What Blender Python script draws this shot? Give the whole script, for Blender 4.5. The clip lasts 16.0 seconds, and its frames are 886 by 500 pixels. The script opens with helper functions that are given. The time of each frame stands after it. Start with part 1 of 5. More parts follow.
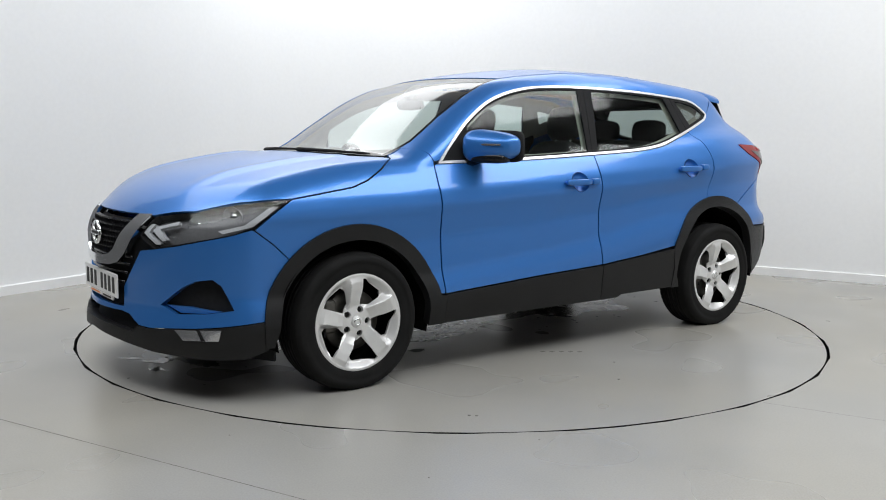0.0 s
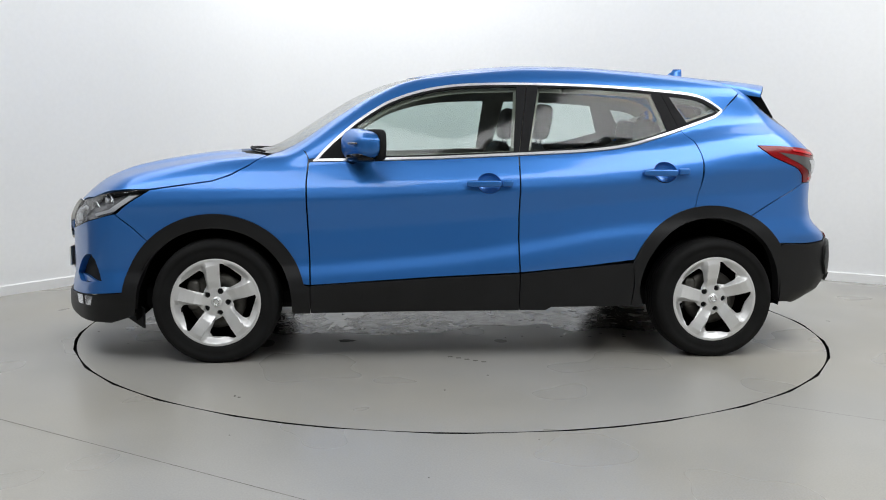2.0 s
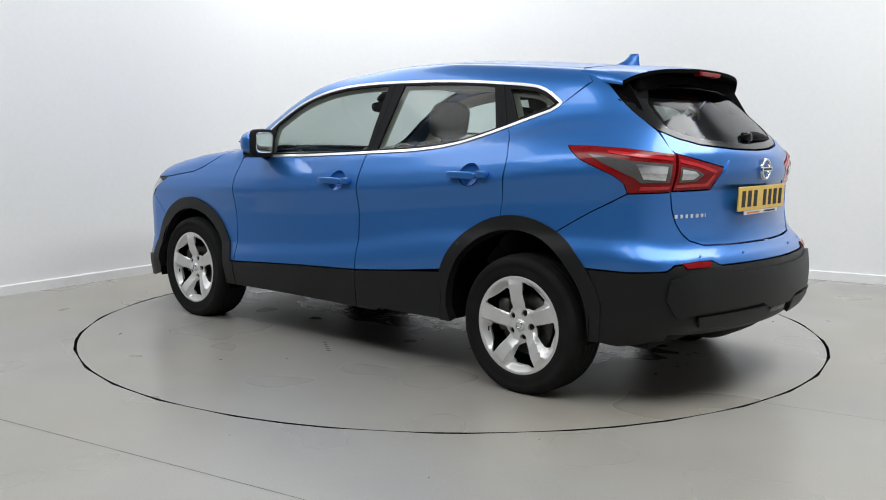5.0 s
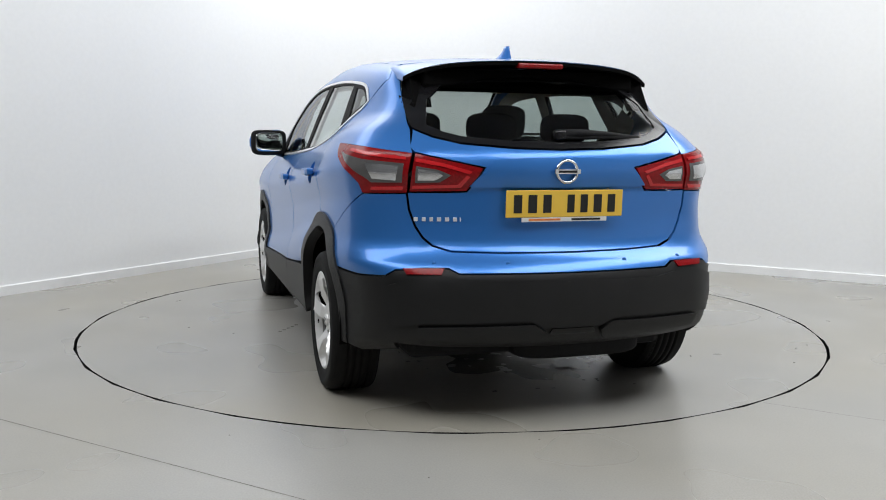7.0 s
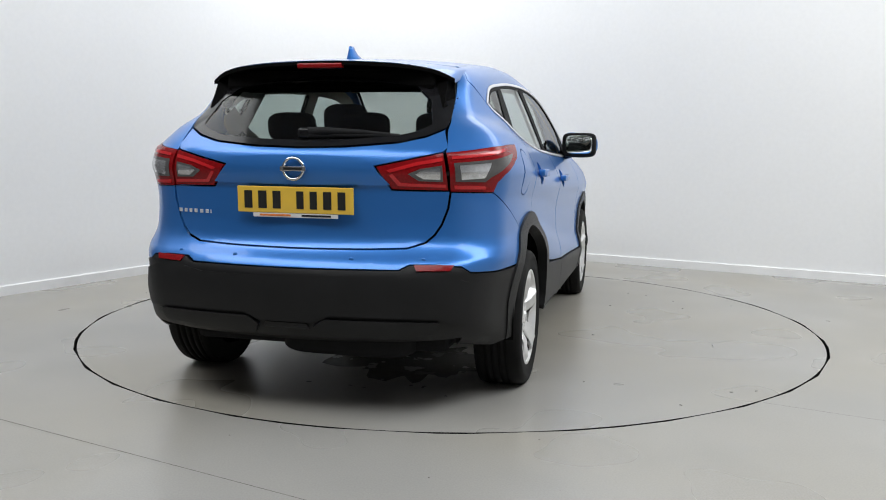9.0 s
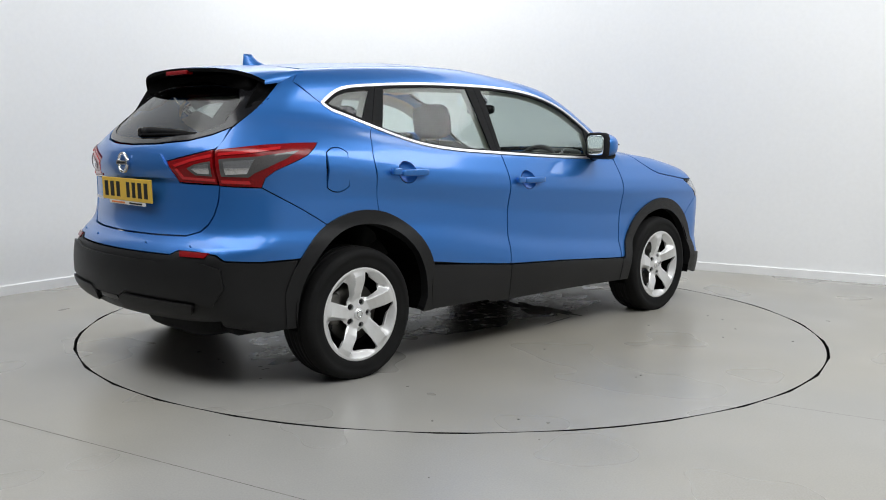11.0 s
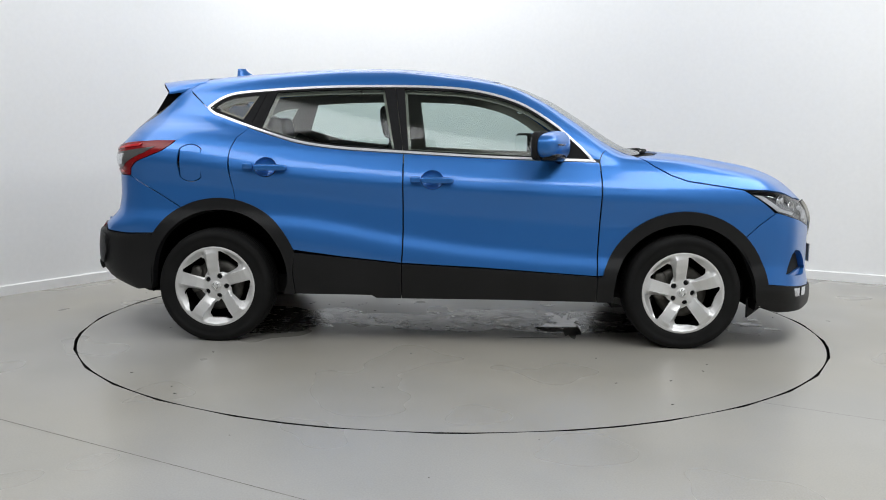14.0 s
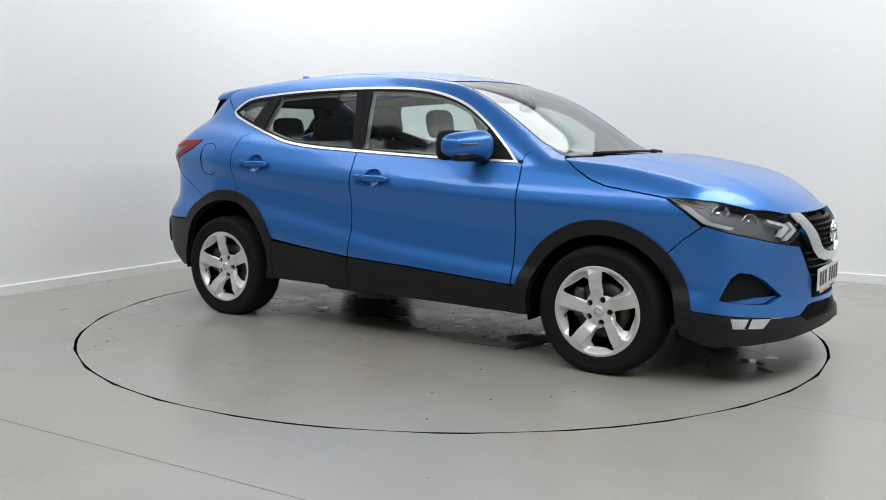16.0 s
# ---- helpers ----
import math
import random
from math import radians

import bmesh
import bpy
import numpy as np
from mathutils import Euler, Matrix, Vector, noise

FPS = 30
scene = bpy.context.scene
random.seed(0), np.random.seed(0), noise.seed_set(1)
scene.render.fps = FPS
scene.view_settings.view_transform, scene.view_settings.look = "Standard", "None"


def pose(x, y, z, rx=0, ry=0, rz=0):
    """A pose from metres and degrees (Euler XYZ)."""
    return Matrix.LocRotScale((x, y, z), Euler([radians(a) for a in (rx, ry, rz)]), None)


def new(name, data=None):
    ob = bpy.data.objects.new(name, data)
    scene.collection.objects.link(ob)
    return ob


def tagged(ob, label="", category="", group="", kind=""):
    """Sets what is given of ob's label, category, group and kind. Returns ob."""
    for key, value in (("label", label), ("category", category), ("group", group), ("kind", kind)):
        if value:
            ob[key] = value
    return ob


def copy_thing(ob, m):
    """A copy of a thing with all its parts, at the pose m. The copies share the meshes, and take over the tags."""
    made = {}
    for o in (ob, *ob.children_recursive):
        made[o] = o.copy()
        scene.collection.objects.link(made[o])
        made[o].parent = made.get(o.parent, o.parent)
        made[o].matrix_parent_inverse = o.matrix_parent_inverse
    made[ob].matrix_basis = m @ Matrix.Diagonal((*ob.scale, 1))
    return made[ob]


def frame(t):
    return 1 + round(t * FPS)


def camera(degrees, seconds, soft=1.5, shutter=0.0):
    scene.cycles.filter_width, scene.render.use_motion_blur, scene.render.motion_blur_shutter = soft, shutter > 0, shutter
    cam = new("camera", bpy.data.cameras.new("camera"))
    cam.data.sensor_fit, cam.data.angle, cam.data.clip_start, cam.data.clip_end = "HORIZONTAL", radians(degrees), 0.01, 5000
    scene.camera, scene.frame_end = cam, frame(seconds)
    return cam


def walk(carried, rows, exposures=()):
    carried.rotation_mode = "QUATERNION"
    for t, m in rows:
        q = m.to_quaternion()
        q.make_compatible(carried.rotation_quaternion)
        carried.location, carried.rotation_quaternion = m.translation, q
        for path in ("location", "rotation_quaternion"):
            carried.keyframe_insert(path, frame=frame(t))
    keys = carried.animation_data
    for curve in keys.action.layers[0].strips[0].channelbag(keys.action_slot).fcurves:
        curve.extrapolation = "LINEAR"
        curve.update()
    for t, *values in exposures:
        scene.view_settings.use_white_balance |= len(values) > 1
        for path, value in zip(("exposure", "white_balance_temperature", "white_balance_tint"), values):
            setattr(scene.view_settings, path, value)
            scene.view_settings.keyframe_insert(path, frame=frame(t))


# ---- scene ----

from mathutils import geometry

# ---- camera: stands still before the turntable ----
cam = camera(52.33, 16.0, soft=1.0)
EYE = pose(0, -5.735, 1.1715, 90 - 7.114, 0.0, 0.534) @ pose(0, 0, 0, 0, 0, 0.4975)
walk(cam, [(0.0, EYE), (16.0, EYE)])

# ---- light: one broad diffuser under the studio ceiling ----
world = bpy.data.worlds.new("studio")
scene.world = world
world.use_nodes = True
world.node_tree.nodes["Background"].inputs["Color"].default_value = (0.8, 0.9, 1.0, 1)
world.node_tree.nodes["Background"].inputs["Strength"].default_value = 0.0
scene.view_settings.exposure = 0.0


def area_lamp(name, m, sx, sy, watts, color):
    data = bpy.data.lights.new(name, "AREA")
    data.shape, data.size, data.size_y, data.energy, data.color = "RECTANGLE", sx, sy, watts, color
    ob = new(name, data)
    ob.matrix_world = m
    return ob


for k, (px, py, turn_z, watts) in enumerate(((-1.9, -3.3, -31, 134), (2.75, -2.1, 59, 180), (1.0, 2.0, -31, 76), (-2.2, 1.0, 59, 77))):
    area_lamp("ceiling_strip", pose(px, py, 3.74, 0, 0, turn_z), 5.6, 1.5, watts, (0.965, 0.985, 1.0))


# ---- materials ----
def material(name, color, rough=0.5, metal=0.0, coat=0.0, coat_rough=0.03, spec=0.5, grain=0.0, grain_scale=200.0,
             bump=0.0, bump_scale=300.0, stain=0.0, stain_scale=2.0, rough_var=0.0, trans=0.0, ior=1.45, emit=0.0,
             alpha=1.0):
    """A principled material: grain is fine value variation, stain broad, bump fine relief."""
    mat = bpy.data.materials.new(name)
    mat.use_nodes = True
    nt = mat.node_tree
    b = nt.nodes["Principled BSDF"]
    col = (*color, 1.0)
    b.inputs["Base Color"].default_value = col
    b.inputs["Roughness"].default_value = rough
    b.inputs["Metallic"].default_value = metal
    b.inputs["Coat Weight"].default_value = coat
    b.inputs["Coat Roughness"].default_value = coat_rough
    b.inputs["Specular IOR Level"].default_value = spec
    b.inputs["Transmission Weight"].default_value = trans
    b.inputs["IOR"].default_value = ior
    b.inputs["Alpha"].default_value = alpha
    if emit:
        b.inputs["Emission Color"].default_value = col
        b.inputs["Emission Strength"].default_value = emit
    tc = nt.nodes.new("ShaderNodeTexCoord")

    def noise_node(scale, detail=4.0):
        n = nt.nodes.new("ShaderNodeTexNoise")
        n.inputs["Scale"].default_value = scale
        n.inputs["Detail"].default_value = detail
        nt.links.new(tc.outputs["Object"], n.inputs["Vector"])
        return n
    src = None
    for amount, scale in ((grain, grain_scale), (stain, stain_scale)):
        if not amount:
            continue
        n = noise_node(scale)
        r = nt.nodes.new("ShaderNodeMapRange")
        r.inputs["From Min"].default_value, r.inputs["From Max"].default_value = 0.3, 0.7
        r.inputs["To Min"].default_value, r.inputs["To Max"].default_value = 1 - amount, 1 + amount
        nt.links.new(n.outputs["Fac"], r.inputs["Value"])
        mix = nt.nodes.new("ShaderNodeVectorMath")
        mix.operation = "SCALE"
        if src is None:
            mix.inputs[0].default_value = color
        else:
            nt.links.new(src, mix.inputs[0])
        nt.links.new(r.outputs["Result"], mix.inputs["Scale"])
        src = mix.outputs["Vector"]
    if src is not None:
        nt.links.new(src, b.inputs["Base Color"])
    if rough_var:
        n = noise_node(stain_scale * 2.3)
        r = nt.nodes.new("ShaderNodeMapRange")
        r.inputs["From Min"].default_value, r.inputs["From Max"].default_value = 0.3, 0.7
        r.inputs["To Min"].default_value, r.inputs["To Max"].default_value = rough - rough_var, rough + rough_var
        nt.links.new(n.outputs["Fac"], r.inputs["Value"])
        nt.links.new(r.outputs["Result"], b.inputs["Roughness"])
    if bump:
        n = noise_node(bump_scale, 3.0)
        bp = nt.nodes.new("ShaderNodeBump")
        bp.inputs["Strength"].default_value = bump
        bp.inputs["Distance"].default_value = 0.002
        nt.links.new(n.outputs["Fac"], bp.inputs["Height"])
        nt.links.new(bp.outputs["Normal"], b.inputs["Normal"])
    return mat


def floor_material():
    """Grey epoxy floor coating: broad warm clouds, fine speckle, soft satin gloss."""
    mat = material("floor_coating", (0.326, 0.319, 0.300), rough=0.30, spec=0.5, grain=0.07, grain_scale=140)
    nt = mat.node_tree
    b = nt.nodes["Principled BSDF"]
    old = b.inputs["Base Color"].links[0].from_socket
    tc = nt.nodes["Texture Coordinate"]

    def cloud(scale, lo, hi, low, high, detail=1.5):
        n = nt.nodes.new("ShaderNodeTexNoise")
        n.inputs["Scale"].default_value, n.inputs["Detail"].default_value = scale, detail
        nt.links.new(tc.outputs["Object"], n.inputs["Vector"])
        r = nt.nodes.new("ShaderNodeMapRange")
        r.interpolation_type = "SMOOTHSTEP"
        r.inputs["From Min"].default_value, r.inputs["From Max"].default_value = lo, hi
        r.inputs["To Min"].default_value, r.inputs["To Max"].default_value = low, high
        nt.links.new(n.outputs["Fac"], r.inputs["Value"])
        return r.outputs["Result"]

    def tinted(src, fac, color):
        mix = nt.nodes.new("ShaderNodeMix")
        mix.data_type, mix.blend_type = "RGBA", "MULTIPLY"
        rgba = [q for q in mix.inputs if q.type == "RGBA"]
        rgba[1].default_value = (*color, 1)
        nt.links.new(fac, [q for q in mix.inputs if q.type == "VALUE"][0])
        nt.links.new(src, rgba[0])
        return [q for q in mix.outputs if q.type == "RGBA"][0]
    out = tinted(old, cloud(0.45, 0.35, 0.70, 0.0, 1.0), (1.0, 0.96, 0.87))
    out = tinted(out, cloud(2.1, 0.35, 0.75, 0.0, 1.0, 3.0), (0.93, 0.935, 0.94))
    nt.links.new(out, b.inputs["Base Color"])
    nt.links.new(cloud(1.3, 0.3, 0.7, 0.26, 0.34), b.inputs["Roughness"])
    return mat


FLOOR = floor_material()
WALL = material("white_wall_paint", (0.85, 0.853, 0.853), rough=0.6, spec=0.3, grain=0.012, grain_scale=30, stain=0.015,
                stain_scale=0.7, bump=0.05, bump_scale=60)
SKIRTING = material("skirting_paint", (0.84, 0.84, 0.835), rough=0.4, stain=0.03, stain_scale=5)
DARK_WALL = material("grey_wall_paint", (0.13, 0.13, 0.133), rough=0.7, stain=0.05, stain_scale=0.8)
CEILING = material("ceiling_paint", (0.42, 0.42, 0.42), rough=0.8, stain=0.03, stain_scale=0.6)
DARK_GAP = material("dark_gap", (0.01, 0.01, 0.01), rough=0.9, spec=0.1)


# ---- mesh helpers ----
def mesh_object(name, verts, faces, mat, smooth=False, parent=None):
    me = bpy.data.meshes.new(name)
    me.from_pydata([tuple(v) for v in verts], [], [tuple(f) for f in faces])
    me.materials.append(mat)
    if smooth:
        me.polygons.foreach_set("use_smooth", [True] * len(me.polygons))
    me.update()
    ob = new(name, me)
    if parent is not None:
        ob.parent = parent
    return ob


def ring_mesh(r0, r1, z, n=256):
    a = [2 * math.pi * i / n for i in range(n)]
    v = [(r0 * math.cos(t), r0 * math.sin(t), z) for t in a] + [(r1 * math.cos(t), r1 * math.sin(t), z) for t in a]
    f = [(i, n + i, n + (i + 1) % n, (i + 1) % n) for i in range(n)]
    return v, f


# ---- the room ----
R_TABLE = 2.262
CORNER = Vector((-1.126, 4.275))
D_LEFT = Vector((-0.5135, -0.8581))
D_RIGHT = Vector((0.873, -0.4877))
SIDE, HEIGHT, BEND = 11.0, 3.8, 1.5


def room_outline():
    """The plan of the wall's inner face: a four-sided studio whose far corner is rounded."""
    def at(a, b):
        return CORNER + D_LEFT * a + D_RIGHT * b
    p0, p2, c = at(BEND, 0), at(0, BEND), at(0, 0)
    pts = [((1 - t) ** 2 * p0 + 2 * t * (1 - t) * c + t * t * p2) for t in [i / 24 for i in range(25)]]
    return pts + [at(0, SIDE), at(SIDE, SIDE), at(SIDE, 0), at(4.9, 0)]


def build_room():
    plan = room_outline()
    n = len(plan)
    mid = sum(plan, Vector((0, 0))) / n

    def grown(d):
        out = []
        for i in range(n):
            a, b = plan[i - 1], plan[(i + 1) % n]
            t = (b - a).normalized()
            nrm = Vector((t.y, -t.x))
            if nrm.dot(plan[i] - mid) < 0:
                nrm = -nrm
            out.append(plan[i] + nrm * d)
        return out
    outer = grown(0.2)
    v, f, soft, nn = [], [], [], []
    for i in range(n):
        j = (i + 1) % n
        o = len(v)
        v += [(*plan[i], 0), (*plan[j], 0), (*plan[j], HEIGHT), (*plan[i], HEIGHT), (*outer[i], 0), (*outer[j], 0), (*outer[j], HEIGHT), (*outer[i], HEIGHT)]
        f += [(o, o + 1, o + 2, o + 3), (o + 5, o + 4, o + 7, o + 6), (o + 3, o + 2, o + 6, o + 7)]
    wall = mesh_object("wall", v, f, WALL, smooth=True)
    left = Vector((D_LEFT.y, -D_LEFT.x)) * (-1 if Vector((D_LEFT.y, -D_LEFT.x)).dot(-CORNER) < 0 else 1)
    right = Vector((D_RIGHT.y, -D_RIGHT.x)) * (-1 if Vector((D_RIGHT.y, -D_RIGHT.x)).dot(-CORNER) < 0 else 1)
    normals = []
    for p in wall.data.polygons:
        i, part_of = p.index // 3, p.index % 3
        for k, li in enumerate(p.loop_indices):
            if part_of == 0 and i < 24:
                t = (i + (1 if k in (1, 2) else 0)) / 24
                q = (left * (1 - t) + right * t).normalized()
                normals.append((q.x, q.y, 0))
            else:
                normals.append(tuple(p.normal))
    wall.data.normals_split_custom_set(normals)
    wall.data.materials.append(DARK_WALL)
    for p in wall.data.polygons:
        if p.index // 3 in (26, 27):
            p.material_index = 1
    tagged(wall, "white painted studio wall with a rounded corner, grey behind", "wall", kind="structure")
    # skirting: a low board with a chamfered top
    prof = ((0.0, 0.0), (0.018, 0.0), (0.018, 0.068), (0.015, 0.073), (0.0, 0.074))
    v, f = [], []
    rings = [grown(-o) for o, _ in prof]
    m = len(prof)
    for k in range(m):
        v += [(*p, prof[k][1]) for p in rings[k]]
    for k in range(m - 1):
        for i in range(n):
            j = (i + 1) % n
            f.append((k * n + i, k * n + j, (k + 1) * n + j, (k + 1) * n + i))
    skirt = mesh_object("baseboard", v, f, SKIRTING)
    tagged(skirt, "white painted skirting board along the studio wall", "skirting board", kind="structure")
    big = grown(0.25)
    # floor sheet with the round opening of the turntable
    N = 256
    circ = [(R_TABLE * math.cos(2 * math.pi * i / N), R_TABLE * math.sin(2 * math.pi * i / N)) for i in range(N)]
    pts = [Vector(c) for c in circ] + [Vector(p) for p in big]
    edges = [(i, (i + 1) % N) for i in range(N)] + [(N + i, N + (i + 1) % n) for i in range(n)]
    vv, _, ff, *_ = geometry.delaunay_2d_cdt(pts, edges, [], 1, 1e-6)
    keep = [t for t in ff if sum((vv[i] for i in t), Vector((0, 0))).length / 3 > R_TABLE * 0.995]
    nv = len(vv)
    verts = [(p.x, p.y, 0) for p in vv]
    low = len(verts)
    verts += [(c[0], c[1], -0.05) for c in circ]
    faces = [tuple(t) for t in keep] + [(i, low + i, low + (i + 1) % N, (i + 1) % N) for i in range(N)]
    floor = mesh_object("floor", verts, faces, FLOOR)
    floor.data.materials.append(DARK_GAP)
    for k in range(len(keep), len(faces)):
        floor.data.polygons[k].material_index = 1
    tagged(floor, "grey coated concrete floor with faint stains and hairline joints", "floor", kind="structure")
    pv, pf = ring_mesh(0.001, R_TABLE + 0.05, -0.05, 96)
    pit = mesh_object("pit_floor", pv, pf, DARK_GAP)
    tagged(pit, "dark pit below the turntable", "pit", kind="structure")
    ceil = mesh_object("ceiling", [(*p, HEIGHT) for p in big], [tuple(range(n))], CEILING)
    tagged(ceil, "pale grey studio ceiling", "ceiling", kind="structure")


def groove(name, a, b, w, label):
    """A hairline joint that runs straight across the floor coating."""
    a, b = Vector(a), Vector(b)
    t = (b - a).normalized()
    s = Vector((-t.y, t.x)) * w * 0.5
    v = [(*(a - s), 0.0006), (*(b - s), 0.0006), (*(b + s), 0.0006), (*(a + s), 0.0006)]
    ob = mesh_object(name, v, [(0, 1, 2, 3)], JOINT)
    return tagged(ob, label, "floor joint", kind="structure")


JOINT = material("joint_filler", (0.16, 0.155, 0.14), rough=0.8, grain=0.3, grain_scale=25)
build_room()
groove("floor_joint", (-2.6, -1.72), (0.4, -3.43), 0.004, "thin dark hairline joint in the grey floor")
groove("floor_joint", (1.41, -1.78), (4.4, -3.5), 0.003, "thin dark hairline joint in the grey floor")


def build_turntable():
    """The round plate that turns in the floor, with a flat rim."""
    r = R_TABLE - 0.017
    n = 256
    a = [2 * math.pi * i / n for i in range(n)]
    v = [(0, 0, 0)]
    for rr, z in ((0.9, 0), (r - 0.002, 0), (r, -0.002), (r, -0.045)):
        v += [(rr * math.cos(t), rr * math.sin(t), z) for t in a]
    f = [(0, 1 + i, 1 + (i + 1) % n) for i in range(n)]
    for k in range(3):
        o = 1 + k * n
        f += [(o + i, o + n + i, o + n + (i + 1) % n, o + (i + 1) % n) for i in range(n)]
    ob = mesh_object("turntable", v, f, FLOOR)
    ob.data.materials.append(DARK_GAP)
    for k in range(2 * n, len(f)):
        ob.data.polygons[k].material_index = 1
    return tagged(ob, "round grey turntable plate set flush in the floor", "turntable")


turntable = build_turntable()


# ---- the car's outer form: x ahead, y to its left, z up, from the middle of the wheelbase ----
def pchip(*pts):
    """A smooth curve through knots that never overshoots them."""
    pts = sorted(pts)
    x, y = np.array([p[0] for p in pts], float), np.array([p[1] for p in pts], float)
    h = np.diff(x)
    d = np.diff(y) / h
    m = np.zeros_like(x)
    m[0], m[-1] = d[0], d[-1]
    for i in range(1, len(x) - 1):
        if d[i - 1] * d[i] > 0:
            m[i] = 2 * d[i - 1] * d[i] / (d[i - 1] + d[i])

    def f(q):
        q = np.clip(q, x[0], x[-1])
        i = np.clip(np.searchsorted(x, q) - 1, 0, len(x) - 2)
        t = (q - x[i]) / h[i]
        return (y[i] * (1 + 2 * t) * (1 - t) ** 2 + m[i] * h[i] * t * (1 - t) ** 2 + y[i + 1] * t * t * (3 - 2 * t)
                + m[i + 1] * h[i] * t * t * (t - 1))
    return f


def smooth01(a, b, x):
    t = np.clip((x - a) / (b - a), 0, 1)
    return t * t * (3 - 2 * t)


# the centre line of bonnet, windscreen and roof
CENTRE = pchip((2.45, 0.50), (2.24, 0.765), (2.16, 0.845), (2.085, 0.897), (1.97, 0.960), (1.856, 1.002), (1.652, 1.046),
               (1.447, 1.078), (1.276, 1.094), (1.13, 1.105), (1.06, 1.132), (0.827, 1.278), (0.607, 1.408),
               (0.43, 1.481), (0.24, 1.527), (0.05, 1.560), (-0.15, 1.583), (-0.364, 1.596), (-0.617, 1.596),
               (-0.872, 1.584), (-1.13, 1.565), (-1.374, 1.543), (-1.6, 1.518), (-1.8, 1.49), (-2.0, 1.46))
NOSE = pchip((0.0, 2.20), (0.15, 2.24), (0.2, 2.255), (0.26, 2.262), (0.33, 2.252), (0.42, 2.235), (0.5, 2.235),
             (0.7, 2.235), (0.78, 2.222), (0.85, 2.18), (1.2, 2.0))
TAIL = pchip((1.7, -1.55), (1.47, -1.70), (1.42, -1.735), (1.3, -1.855), (1.185, -1.975), (1.13, -2.03), (1.10, -2.058),
             (1.033, -2.072), (0.95, -2.055), (0.85, -2.055), (0.745, -2.07), (0.70, -2.10), (0.66, -2.145),
             (0.60, -2.175), (0.5, -2.185), (0.42, -2.18), (0.35, -2.14), (0.28, -2.02), (0.1, -1.9))
CREASE = pchip((2.4, 0.79), (1.6, 0.83), (0.85, 0.855), (0.12, 0.89), (-0.25, 0.91), (-1.0, 0.965), (-1.5, 1.03), (-2.2, 1.06))
CATCH = pchip((2.4, 0.40), (0.85, 0.465), (0.12, 0.525), (-0.25, 0.575), (-0.9, 0.68), (-1.4, 0.70), (-2.2, 0.70))
GX, GZ = np.linspace(-2.4, 2.4, 241), np.linspace(0, 1.8, 181)


def side_table():
    """Half-width over (x, z): sill, hollow door, crease, shoulder and inward-leaning glass."""
    table = np.zeros((len(GX), len(GZ)))
    glass = np.where(GZ > 1.04, 0.806 - 0.166 * (np.clip(GZ - 1.04, 0, 9) / 0.43) ** 1.15, 0.806)
    for i, x in enumerate(GX):
        za, zb = float(CREASE(x)), float(CATCH(x))
        front = smooth01(0.9, 1.7, x)
        hollow = 0.864 + 0.014 * front
        k = [(0.0, 0.80), (0.15, 0.85), (0.30, 0.888), (zb - 0.085, 0.905), (zb - 0.02, 0.896), (zb + 0.055, 0.869),
             ((za + zb) / 2 + 0.03, hollow), (za - 0.05, 0.882), (za - 0.01, 0.893), (za + 0.06, 0.873),
             (za + 0.17, 0.814), (za + 0.25, 0.70), (1.8, 0.2)]
        w = np.maximum(np.interp(GZ, [a for a, _ in k], [b for _, b in k]), glass)
        plan = 1 - 0.055 * np.clip(x - 1.0, 0, 9) ** 2 - 0.112 * (np.clip(-1.3 - x, 0, 9) / 0.7) ** 2
        high = 1 - 0.13 * (np.clip(-1.0 - x, 0, 9) / 0.8) ** 2 * smooth01(1.1, 1.35, GZ)
        low = 1 - 0.042 * smooth01(-1.6, -1.95, x) * (1 - smooth01(0.58, 0.68, GZ))
        table[i] = w * plan * high * low
    for axis, s in ((1, 1.2), (0, 3.0)):
        r = int(4 * s)
        ker = np.exp(-0.5 * (np.arange(-r, r + 1) / s) ** 2)
        ker /= ker.sum()
        pad = np.pad(table, [(r, r) if a == axis else (0, 0) for a in (0, 1)], mode="edge")
        table = sum(kv * np.take(pad, range(j, j + table.shape[axis]), axis=axis) for j, kv in enumerate(ker))
    return table


SIDE_W = side_table()


def half_width(x, z):
    u = np.clip((x + 2.4) / 0.02, 0, len(GX) - 1.001)
    v = np.clip(z / 0.01, 0, len(GZ) - 1.001)
    i, j = u.astype(int), v.astype(int)
    a, b = u - i, v - j
    return ((1 - a) * (1 - b) * SIDE_W[i, j] + a * (1 - b) * SIDE_W[i + 1, j] + (1 - a) * b * SIDE_W[i, j + 1]
            + a * b * SIDE_W[i + 1, j + 1])


def smax(a, b, k):
    h = np.maximum(k - np.abs(a - b), 0) / k
    return np.maximum(a, b) + h * h * k * 0.25


